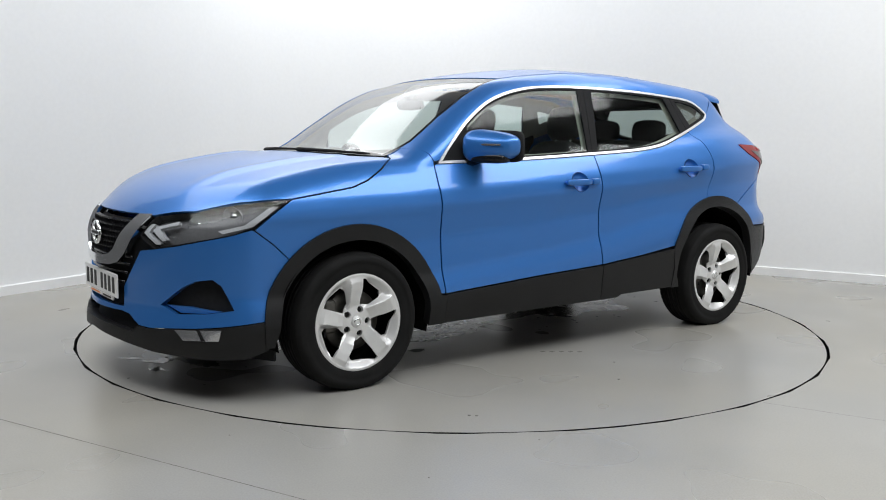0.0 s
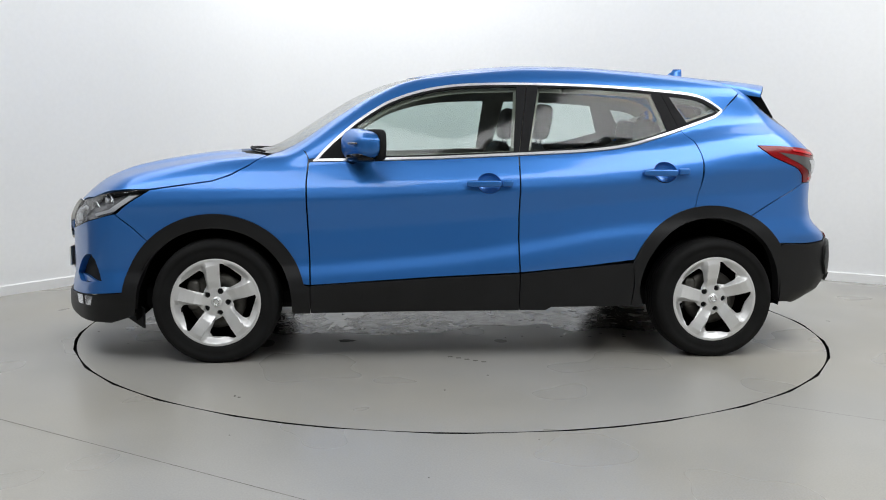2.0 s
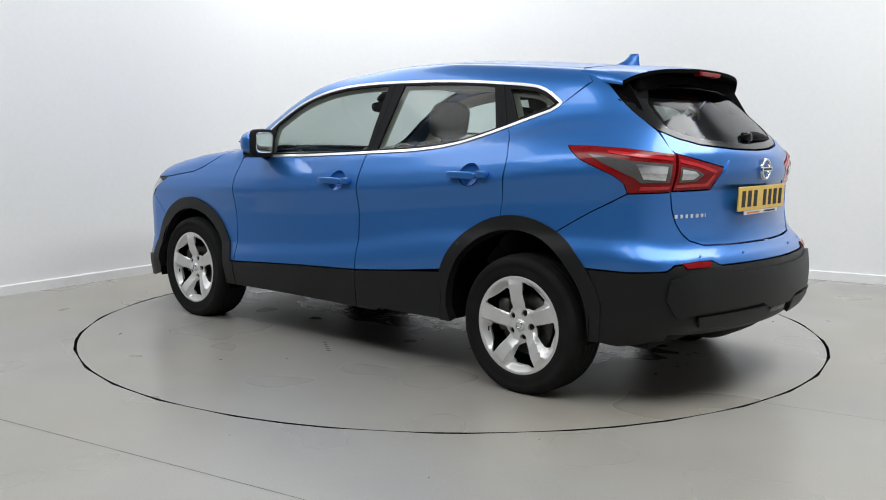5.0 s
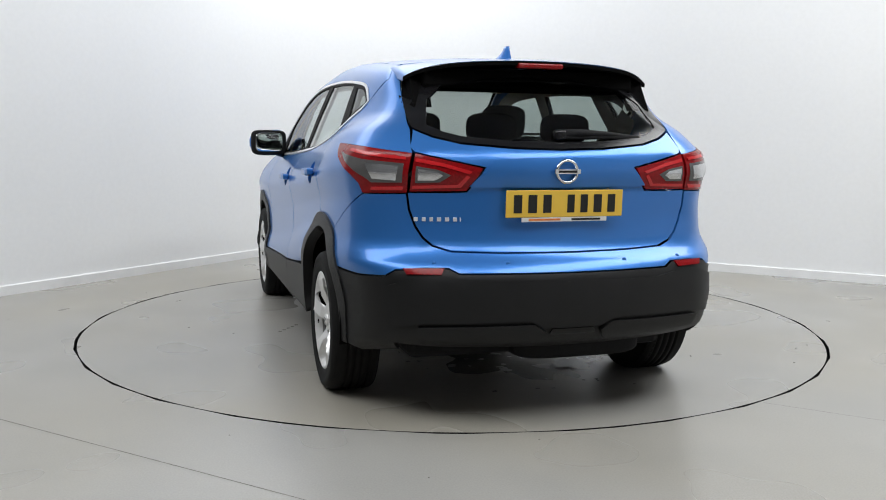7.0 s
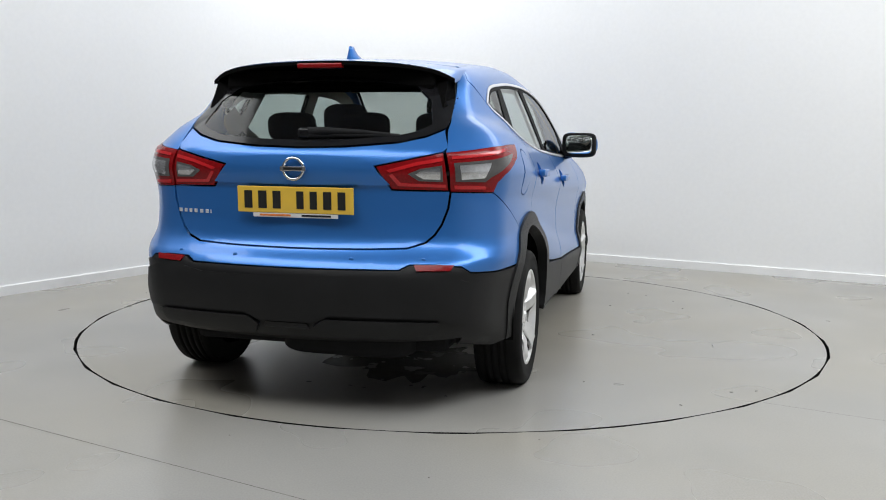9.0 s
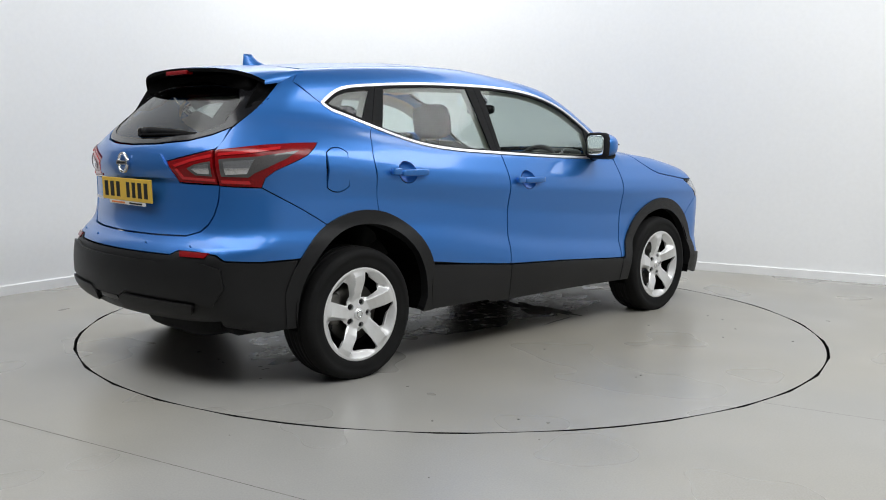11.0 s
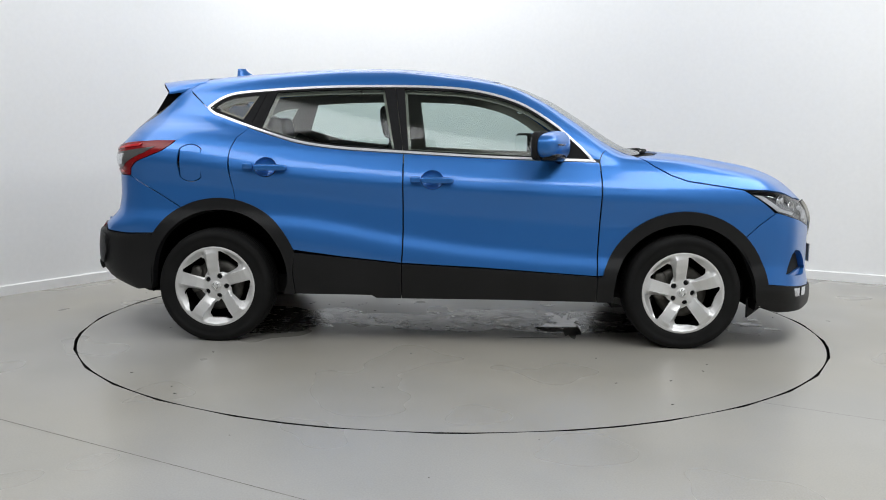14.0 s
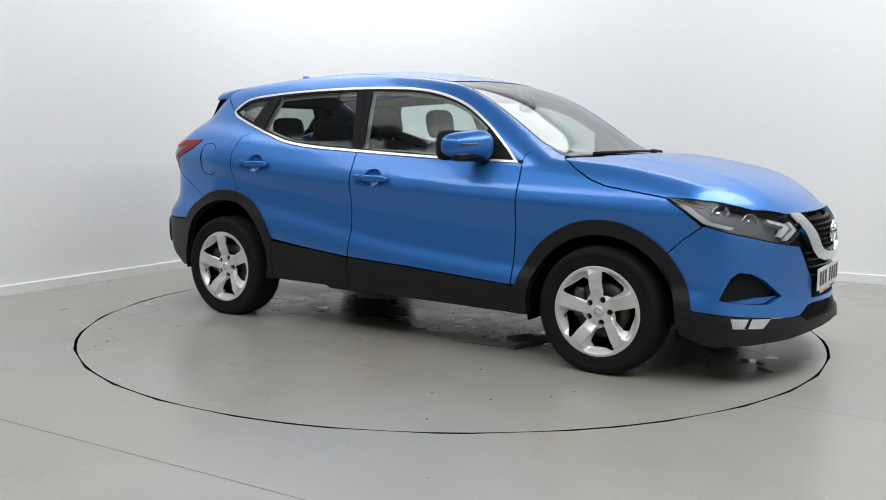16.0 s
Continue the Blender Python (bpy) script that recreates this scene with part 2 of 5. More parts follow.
def form(p):
    """Below zero inside the body, above zero outside."""
    x, y, z = p[..., 0], np.abs(p[..., 1]), p[..., 2]
    bow = 0.25 * smooth01(-0.3, 0.5, x)
    crown = 0.14 - 0.09 * smooth01(-0.1, 0.4, x)
    ridge = 0.012 * np.exp(-((y - 0.52 + 0.10 * (x - 1.2)) / 0.05) ** 2) * smooth01(1.15, 1.3, x) * (1 - smooth01(1.7, 2.1, x))
    top = z - (CENTRE(x + bow * y * y) - crown * y * y + ridge)
    side = y - half_width(x, z)
    nose = x - (NOSE(z) - 0.45 * y ** 1.9)
    tail = -(x - (TAIL(z) + 0.275 * y ** 1.95))
    return smax(smax(top, side, 0.075), np.maximum(nose, tail), np.where(x < 0, 0.15, 0.11))


def cast(o, d, reach=3.0, n=60):
    """Where rays from outside first meet the form."""
    o, d = np.atleast_2d(np.asarray(o, float)), np.atleast_2d(np.asarray(d, float))
    ts = np.linspace(0, reach, n)
    f = np.stack([form(o + d * t) for t in ts])
    inside = f < 0
    k = np.where(inside.any(0), inside.argmax(0), f.argmin(0))
    lo, hi = ts[np.maximum(k - 1, 0)], ts[k]
    for _ in range(22):
        mid = (lo + hi) / 2
        m = form(o + d * mid[:, None]) < 0
        hi = np.where(m, mid, hi)
        lo = np.where(m, lo, mid)
    return o + d * hi[:, None]


def gradient(p, e=0.004):
    g = np.stack([form(p + np.eye(3)[i] * e) - form(p - np.eye(3)[i] * e) for i in range(3)], -1)
    return g / np.maximum(np.linalg.norm(g, axis=-1, keepdims=True), 1e-9)


# ---- ways to lay flat outlines on the form ----
def way_side(s):
    return (lambda u, v: (np.stack([u, 0 * u + 1.5 * s, v], -1), np.stack([0 * u, 0 * u - s, 0 * u], -1)),
            lambda p: (p[:, 0], p[:, 2]))


def way_round(z0):
    """Rays square to the car's long axis."""
    def rays(u, v):
        d = np.stack([0 * v, np.cos(v), np.sin(v)], -1)
        return np.stack([u, 0 * u, 0 * u + z0], -1) + 1.6 * d, -d
    return rays, lambda p: (p[:, 0], np.arctan2(p[:, 2] - z0, p[:, 1]))


def way_end(xc, s):
    """Rays from an upright axis: s = 1 towards the nose, -1 towards the tail."""
    def rays(u, v):
        d = np.stack([s * np.cos(u), np.sin(u), 0 * u], -1)
        return np.stack([0 * u + xc, 0 * u, v], -1) + 2.2 * d, -d
    return rays, lambda p: (np.arctan2(p[:, 1], s * (p[:, 0] - xc)), p[:, 2])


def S(s, *xz):
    """Points of the form at (x, z), seen from its side s."""
    a = np.array(xz, float)
    return cast(np.stack([a[:, 0], 0 * a[:, 0] + 1.5 * s, a[:, 1]], -1), [0, -s, 0], 1.5)


def T(*xy):
    a = np.array(xy, float)
    return cast(np.stack([a[:, 0], a[:, 1], 0 * a[:, 0] + 2.2], -1), [0, 0, -1], 2.2)


def Q(s, *xyz):
    """Points given nearly, on the side s, and drawn onto the form."""
    p = np.array(xyz, float) * (1, s, 1)
    for _ in range(6):
        p = p - gradient(p) * form(p)[:, None] * 0.9
    return p


def rear(*yz):
    a = np.array(yz, float)
    return cast(np.stack([0 * a[:, 0] - 2.8, a[:, 0], a[:, 1]], -1), [1, 0, 0], 2.5)


def arc(cx, cz, r, a0, a1, n=28):
    return [(cx + r * math.cos(radians(a0 + (a1 - a0) * i / n)), cz + r * math.sin(radians(a0 + (a1 - a0) * i / n)))
            for i in range(n + 1)]


def curve2(pts, n=6):
    """A smooth open curve through 2D points."""
    p = [np.array(q, float) for q in pts]
    p = [2 * p[0] - p[1]] + p + [2 * p[-1] - p[-2]]
    out = []
    for i in range(1, len(p) - 2):
        for k in range(n):
            t = k / n
            out.append(tuple(0.5 * (2 * p[i] + (p[i + 1] - p[i - 1]) * t + (2 * p[i - 1] - 5 * p[i] + 4 * p[i + 1] - p[i + 2])
                                    * t * t + (3 * p[i] - p[i - 1] - 3 * p[i + 1] + p[i + 2]) * t ** 3)))
    return out + [tuple(p[-2])]


def in_poly(pts, poly):
    x, y = pts[:, 0], pts[:, 1]
    inside = np.zeros(len(pts), bool)
    a, b = poly, np.roll(poly, -1, 0)
    for (x0, y0), (x1, y1) in zip(a, b):
        if y0 == y1:
            continue
        c = ((y0 > y) != (y1 > y)) & (x < (x1 - x0) * (y - y0) / (y1 - y0) + x0)
        inside ^= c
    return inside


def area2(p):
    return 0.5 * np.sum(p[:, 0] * np.roll(p[:, 1], -1) - np.roll(p[:, 0], -1) * p[:, 1])


def dense(p, res):
    out = []
    for a, b in zip(p, np.roll(p, -1, 0)):
        n = max(1, int(math.ceil(np.linalg.norm(b - a) / res)))
        out += [a + (b - a) * k / n for k in range(n)]
    return np.array(out)


def shrink(p, d):
    """Moves an outline inwards by d (a hole's outline outwards, with d below zero)."""
    if not d:
        return p
    s = np.sign(area2(p))
    t1 = p - np.roll(p, 1, 0)
    t2 = np.roll(p, -1, 0) - p
    n1 = np.stack([-t1[:, 1], t1[:, 0]], -1) / np.maximum(np.linalg.norm(t1, axis=1, keepdims=True), 1e-9)
    n2 = np.stack([-t2[:, 1], t2[:, 0]], -1) / np.maximum(np.linalg.norm(t2, axis=1, keepdims=True), 1e-9)
    n = n1 + n2
    n /= np.maximum((n * n).sum(1, keepdims=True), 0.8) / 2
    return p + s * d * n


def fill(rings, res):
    """Triangles inside the first outline and outside the others: points, triangles, outline loops."""
    pts, edges, loops = [], [], []
    for r in rings:
        o = len(pts)
        pts += [tuple(q) for q in r]
        n = len(r)
        edges += [(o + i, o + (i + 1) % n) for i in range(n)]
        loops.append(list(range(o, o + n)))
    base = np.array(pts)
    lo, hi = base.min(0), base.max(0)
    gx, gy = np.arange(lo[0], hi[0], res), np.arange(lo[1], hi[1], res * 0.87)
    g = np.array([(x + (res / 2 if j % 2 else 0), y) for j, y in enumerate(gy) for x in gx]).reshape(-1, 2)
    keep = in_poly(g, rings[0])
    for h in rings[1:]:
        keep &= ~in_poly(g, h)
    g = g[keep]
    if len(g):
        far = np.full(len(g), 9.0)
        for k in range(0, len(base), 200):
            far = np.minimum(far, np.linalg.norm(g[:, None] - base[None, k:k + 200], axis=2).min(1))
        g = g[far > res * 0.45]
    allp = [Vector(p) for p in pts] + [Vector(p) for p in g]
    vv, _, ff, orig, *_ = geometry.delaunay_2d_cdt(allp, edges, [], 0, 1e-7)
    back = {}
    for i, o in enumerate(orig):
        for k in o:
            back[k] = i
    v2 = np.array([tuple(v) for v in vv])
    tri = np.array([t for t in ff if len(t) == 3])
    c = v2[tri].mean(1)
    keep = in_poly(c, rings[0])
    for h in rings[1:]:
        keep &= ~in_poly(c, h)
    return v2, tri[keep], [[back[i] for i in l] for l in loops]


def shell(verts, norms, tris, loops, skirt):
    """Adds a rim that runs inwards from every outline; returns mesh lists with point normals."""
    p = verts[tris]
    fn = np.cross(p[:, 1] - p[:, 0], p[:, 2] - p[:, 0])
    flip = (fn * norms[tris].mean(1)).sum(1) < 0
    tris = np.where(flip[:, None], tris[:, ::-1], tris)
    faces = [tuple(t) for t in tris]
    v, nn = [tuple(q) for q in verts], [tuple(q) for q in norms]
    directed = set()
    for t in tris:
        for a, b in ((t[0], t[1]), (t[1], t[2]), (t[2], t[0])):
            directed.add((int(a), int(b)))
    if skirt:
        for loop in loops:
            n = len(loop)
            if sum((loop[i], loop[(i + 1) % n]) in directed for i in range(n)) < n / 2:
                loop = loop[::-1]
            q = verts[loop]
            t = np.roll(q, -1, 0) - np.roll(q, 1, 0)
            out = np.cross(t, norms[loop])
            out /= np.maximum(np.linalg.norm(out, axis=1, keepdims=True), 1e-9)
            o = len(v)
            v += [tuple(x) for x in q] + [tuple(x) for x in q - norms[loop] * skirt]
            nn += [tuple(x) for x in out] * 2
            faces += [(o + i, o + n + i, o + n + (i + 1) % n, o + (i + 1) % n) for i in range(n)]
    return v, nn, faces


def smooth_object(name, v, nn, faces, mat, parent):
    ob = mesh_object(name, v, faces, mat, smooth=True, parent=parent)
    ob.data.normals_split_custom_set_from_vertices(nn)
    return ob


def panel(name, rings, way, mat, parent, res=0.04, off=0.0, skirt=0.014, gap=0.004, label=""):
    """A piece of the body skin: its outlines, laid on the form."""
    rays, flat = way
    if not isinstance(rings, list):
        rings = [rings]
    flats = []
    for k, r in enumerate(rings):
        p = dense(np.stack(flat(np.asarray(r)), -1), min(res, 0.03))
        flats.append(shrink(p, gap if k == 0 else -gap))
    v2, tri, loops = fill(flats, res)
    o, d = rays(v2[:, 0], v2[:, 1])
    p = cast(o, d, 2.2, 70)
    n = gradient(p)
    p = p + n * off
    ob = smooth_object(name, *shell(p, n, tri, loops, skirt), mat, parent)
    return tagged(ob, label)


def lathe(name, prof, mat, parent, m=None, n=64, smooth=True):
    """A body of revolution about the y axis: prof is (radius, y)."""
    v, f = [], []
    for r, y in prof:
        v += [(r * math.cos(2 * math.pi * i / n), y, r * math.sin(2 * math.pi * i / n)) for i in range(n)]
    for k in range(len(prof) - 1):
        f += [(k * n + i, k * n + (i + 1) % n, (k + 1) * n + (i + 1) % n, (k + 1) * n + i) for i in range(n)]
    ob = mesh_object(name, v, f, mat, smooth, parent)
    if m is not None:
        ob.matrix_basis = m
    return ob


def soft_box(name, size, mat, parent, m, power=4.0, n=12, taper=None):
    """A rounded block (superellipsoid); taper(x, y, z) may reshape it."""
    v, f = [], []
    rows, cols = n + 1, 2 * n

    def sp(a):
        return math.copysign(abs(a) ** (2 / power), a)
    for i in range(rows):
        t = -math.pi / 2 + math.pi * i / n
        for j in range(cols):
            u = 2 * math.pi * j / cols
            p = (sp(math.cos(t)) * sp(math.cos(u)) * size[0] / 2, sp(math.cos(t)) * sp(math.sin(u)) * size[1] / 2,
                 sp(math.sin(t)) * size[2] / 2)
            v.append(taper(*p) if taper else p)
    for i in range(rows - 1):
        for j in range(cols):
            k = (j + 1) % cols
            f.append((i * cols + j, i * cols + k, (i + 1) * cols + k, (i + 1) * cols + j))
    ob = mesh_object(name, v, f, mat, True, parent)
    ob.matrix_basis = m
    return ob


def tube(name, pts, r, mat, parent, n=8, closed=False):
    """A round bar along points."""
    pts = [Vector(p) for p in pts]
    v, f = [], []
    k = len(pts)
    for i, p in enumerate(pts):
        a = pts[i - 1] if (i or closed) else pts[0]
        b = pts[(i + 1) % k] if (i < k - 1 or closed) else pts[-1]
        t = (b - a).normalized()
        s = t.cross(Vector((0, 0, 1)) if abs(t.z) < 0.9 else Vector((1, 0, 0))).normalized()
        w = s.cross(t)
        rr = r[i] if isinstance(r, (list, tuple)) else r
        v += [p + (s * math.cos(2 * math.pi * j / n) + w * math.sin(2 * math.pi * j / n)) * rr for j in range(n)]
    for i in range(k if closed else k - 1):
        for j in range(n):
            q = (j + 1) % n
            f.append((i * n + j, i * n + q, ((i + 1) % k) * n + q, ((i + 1) % k) * n + j))
    if not closed:
        f += [tuple(range(n - 1, -1, -1)), tuple((k - 1) * n + j for j in range(n))]
    return mesh_object(name, v, f, mat, True, parent)


def block(name, lo, hi, mat, parent, bevel=0.01, m=None):
    bm = bmesh.new()
    bmesh.ops.create_cube(bm, size=1)
    for q in bm.verts:
        q.co = Vector([lo[i] + (q.co[i] + 0.5) * (hi[i] - lo[i]) for i in range(3)])
    if bevel:
        bmesh.ops.bevel(bm, geom=list(bm.edges), offset=bevel, segments=2, affect="EDGES", profile=0.5)
    me = bpy.data.meshes.new(name)
    bm.to_mesh(me)
    bm.free()
    me.materials.append(mat)
    ob = new(name, me)
    ob.parent = parent
    if m is not None:
        ob.matrix_basis = m
    return ob


# ---- the car's materials ----
def paint_material():
    """Metallic blue lacquer: fine flakes under a clear coat."""
    mat = material("blue_metallic_lacquer", (0.030, 0.170, 0.515), rough=0.36, metal=0.48, coat=0.6, coat_rough=0.04)
    nt = mat.node_tree
    b = nt.nodes["Principled BSDF"]
    tc = nt.nodes["Texture Coordinate"]
    vor = nt.nodes.new("ShaderNodeTexVoronoi")
    vor.inputs["Scale"].default_value = 900
    nt.links.new(tc.outputs["Object"], vor.inputs["Vector"])
    mix = nt.nodes.new("ShaderNodeMapRange")
    mix.inputs["To Min"].default_value, mix.inputs["To Max"].default_value = 0.30, 0.42
    nt.links.new(vor.outputs["Distance"], mix.inputs["Value"])
    nt.links.new(mix.outputs["Result"], b.inputs["Roughness"])
    n = nt.nodes.new("ShaderNodeTexNoise")
    n.inputs["Scale"].default_value = 3.0
    nt.links.new(tc.outputs["Object"], n.inputs["Vector"])
    r = nt.nodes.new("ShaderNodeMapRange")
    r.inputs["To Min"].default_value, r.inputs["To Max"].default_value = 0.05, 0.11
    nt.links.new(n.outputs["Fac"], r.inputs["Value"])
    nt.links.new(r.outputs["Result"], b.inputs["Coat Roughness"])
    return mat


def glass_material(name, tint, base=0.035, power=5.0):
    """Thin window glass: tinted light passes straight, the surface mirrors by its angle."""
    mat = bpy.data.materials.new(name)
    mat.use_nodes = True
    nt = mat.node_tree
    nt.nodes.remove(nt.nodes["Principled BSDF"])
    out = nt.nodes["Material Output"]
    tr = nt.nodes.new("ShaderNodeBsdfTransparent")
    tr.inputs["Color"].default_value = (*tint, 1)
    gl = nt.nodes.new("ShaderNodeBsdfGlossy")
    gl.inputs["Roughness"].default_value = 0.07
    lw = nt.nodes.new("ShaderNodeLayerWeight")
    lw.inputs["Blend"].default_value = 0.5
    pw = nt.nodes.new("ShaderNodeMath")
    pw.operation = "POWER"
    pw.inputs[1].default_value = power
    nt.links.new(lw.outputs["Facing"], pw.inputs[0])
    fr = nt.nodes.new("ShaderNodeMath")
    fr.operation = "MULTIPLY_ADD"
    fr.inputs[1].default_value, fr.inputs[2].default_value = 0.85, base
    nt.links.new(pw.outputs[0], fr.inputs[0])
    mix = nt.nodes.new("ShaderNodeMixShader")
    nt.links.new(fr.outputs[0], mix.inputs["Fac"])
    nt.links.new(tr.outputs["BSDF"], mix.inputs[1])
    nt.links.new(gl.outputs["BSDF"], mix.inputs[2])
    nt.links.new(mix.outputs["Shader"], out.inputs["Surface"])
    return mat


PAINT = paint_material()
CLAD = material("black_grained_plastic", (0.010, 0.010, 0.0105), rough=0.45, spec=0.35, bump=0.25, bump_scale=900, stain=0.15, stain_scale=6)
GLOSS_BLACK = material("gloss_black", (0.008, 0.008, 0.009), rough=0.14, spec=0.35, stain=0.1, stain_scale=8)
# black parts, coloured deeper still so the shade of their recesses is built in
SHADE_BLACK = material("shaded_black_liner", (0.004, 0.004, 0.004), rough=0.95, spec=0.05, grain=0.2, grain_scale=50)
STRIP = material("white_lamp_guide", (0.55, 0.56, 0.58), rough=0.15, coat=0.6, grain=0.06, grain_scale=90)
TRAY = material("lamp_tray", (0.14, 0.14, 0.145), rough=0.25, grain=0.08, grain_scale=60)
MATT_BLACK = material("matt_black", (0.010, 0.010, 0.011), rough=0.75, spec=0.25, grain=0.2, grain_scale=50)
CHROME = material("chrome", (0.80, 0.81, 0.82), rough=0.10, metal=1.0, rough_var=0.03, stain_scale=12)
SATIN = material("satin_trim", (0.84, 0.84, 0.85), rough=0.3, metal=0.5, coat=0.3, grain=0.03, grain_scale=80)
SURROUND = material("bright_chrome_plastic", (0.74, 0.75, 0.76), rough=0.12, metal=1.0, coat=0.2, rough_var=0.04, stain_scale=10)
ALLOY = material("silver_alloy_lacquer", (0.76, 0.76, 0.755), rough=0.38, metal=0.5, coat=0.15, grain=0.04, grain_scale=400, stain=0.05, stain_scale=9)
TYRE = material("tyre_rubber", (0.009, 0.009, 0.009), rough=0.75, spec=0.2, bump=0.2, bump_scale=250, stain=0.25, stain_scale=9)
BRAKE = material("brake_steel", (0.12, 0.115, 0.105), rough=0.5, metal=0.8, stain=0.35, stain_scale=20)
GLASS = glass_material("clear_window_glass", (0.70, 0.78, 0.755))
SCREEN = glass_material("windscreen_glass", (0.82, 0.87, 0.85), 0.07, 3.2)
TINT = glass_material("tinted_rear_glass", (0.48, 0.52, 0.50))
LENS = glass_material("clear_lamp_lens", (0.93, 0.94, 0.95))
RED = material("red_lamp_lens", (0.22, 0.004, 0.006), rough=0.2, spec=0.35, coat=0.0, grain=0.25, grain_scale=120)
GUIDE = material("red_light_guide", (0.52, 0.014, 0.018), rough=0.2, coat=0.4, grain=0.12, grain_scale=150)
SMOKE = material("smoky_lamp_pane", (0.085, 0.082, 0.082), rough=0.12, coat=0.4, grain=0.15, grain_scale=140)
REFLECT = material("lamp_reflector", (0.72, 0.73, 0.75), rough=0.16, metal=0.9, grain=0.1, grain_scale=60)
CLOTH = material("black_seat_cloth", (0.020, 0.020, 0.021), rough=0.9, grain=0.25, grain_scale=500, bump=0.3, bump_scale=700)
DASH = material("dash_plastic", (0.035, 0.035, 0.036), rough=0.6, grain=0.15, grain_scale=300, bump=0.2, bump_scale=600)
LINER = material("pale_headliner", (0.52, 0.49, 0.43), rough=0.95, grain=0.08, grain_scale=400)
PLATE_W = material("white_plate", (0.75, 0.75, 0.74), rough=0.3, coat=0.4, stain=0.04, stain_scale=9)
PLATE_Y = material("yellow_plate", (0.78, 0.50, 0.06), rough=0.3, coat=0.4, stain=0.04, stain_scale=9)
INK = material("black_ink", (0.012, 0.012, 0.012), rough=0.5, grain=0.2, grain_scale=90)
ORANGE = material("orange_ink", (0.75, 0.22, 0.05), rough=0.5, grain=0.2, grain_scale=90)
MIRROR = material("mirror_glass", (0.82, 0.84, 0.85), rough=0.01, metal=1.0)

car = new("car")
tagged(car, "metallic blue compact crossover car with black wheel-arch cladding", "car")

# ---- shared outlines, on the left side ----
FA, RA = (1.325, 0.308), (-1.295, 0.365)
WINDOW_LOW = [(0.822, 1.043), (0.5, 1.050), (0.179, 1.060), (-0.336, 1.085), (-0.62, 1.102), (-0.84, 1.130), (-1.02, 1.178), (-1.191, 1.234), (-1.36, 1.292)]
WINDOW_TOP = [(-1.402, 1.325), (-1.385, 1.352), (-1.269, 1.414), (-1.048, 1.440), (-0.715, 1.461), (-0.328, 1.468),
              (-0.05, 1.462), (0.122, 1.447), (0.267, 1.418), (0.39, 1.377), (0.483, 1.33), (0.60, 1.252), (0.687, 1.178), (0.76, 1.110)]
WINDOW = curve2(WINDOW_LOW, 4)[:-1] + curve2([WINDOW_LOW[-1]] + WINDOW_TOP + [WINDOW_LOW[0]], 4)[:-1]
DOOR_FRONT = [(0.845, 1.035), (0.853, 0.95), (0.853, 0.861), (0.846, 0.70), (0.839, 0.544), (0.836, 0.407)]
DOOR_MID = [(-0.256, 1.083), (-0.254, 0.855), (-0.253, 0.65), (-0.255, 0.526), (-0.259, 0.468)]
DOOR_REAR = [(-1.150, 1.219), (-1.205, 1.165), (-1.232, 1.10), (-1.239, 1.054), (-1.228, 0.93), (-1.205, 0.806)]
HOOD_LINE = [(1.64, 0.897), (1.50, 0.917), (1.331, 0.941), (1.24, 0.972), (1.15, 1.020), (1.06, 1.070)]
PILLAR = [(1.03, 0.668), (0.88, 0.655), (0.70, 0.632), (0.52, 0.610), (0.38, 0.588), (0.25, 0.56)]
HEAD = [(1.640, 0.845, 0.897), (1.72, 0.825, 0.886), (1.80, 0.795, 0.874), (1.908, 0.687, 0.846), (1.975, 0.609, 0.825), (2.082, 0.42, 0.803),
        (2.147, 0.372, 0.72), (2.120, 0.460, 0.668), (2.06, 0.58, 0.690), (1.988, 0.687, 0.715), (1.90, 0.77, 0.74), (1.83, 0.827, 0.770), (1.74, 0.853, 0.832)]
GATE = [(0.590, 1.203), (0.618, 1.13), (0.628, 1.06), (0.634, 0.95), (0.625, 0.88), (0.602, 0.815), (0.575, 0.77), (0.54, 0.738), (0.47, 0.716), (0.3, 0.711), (0.0, 0.709)]


def mirrored(pts):
    p = np.asarray(pts, float)[::-1].copy()
    p[:, 1] *= -1
    return p


def join(*a):
    return np.concatenate([np.atleast_2d(np.asarray(q, float)) for q in a])


def lower(pts, x0, x1, n=8):
    """The stretch of the window's lower line from x0 down to x1."""
    c = np.array(curve2(pts, 8))
    xs = np.linspace(x0, x1, n)
    return [(x, float(np.interp(-x, -c[:, 0], c[:, 1]))) for x in xs]


# ---- body, both sides ----
def ring_hole(x, z, rx, rz, s, n=20):
    return S(s, *[(x + rx * math.cos(2 * math.pi * i / n), z + rz * math.sin(2 * math.pi * i / n)) for i in range(n)])


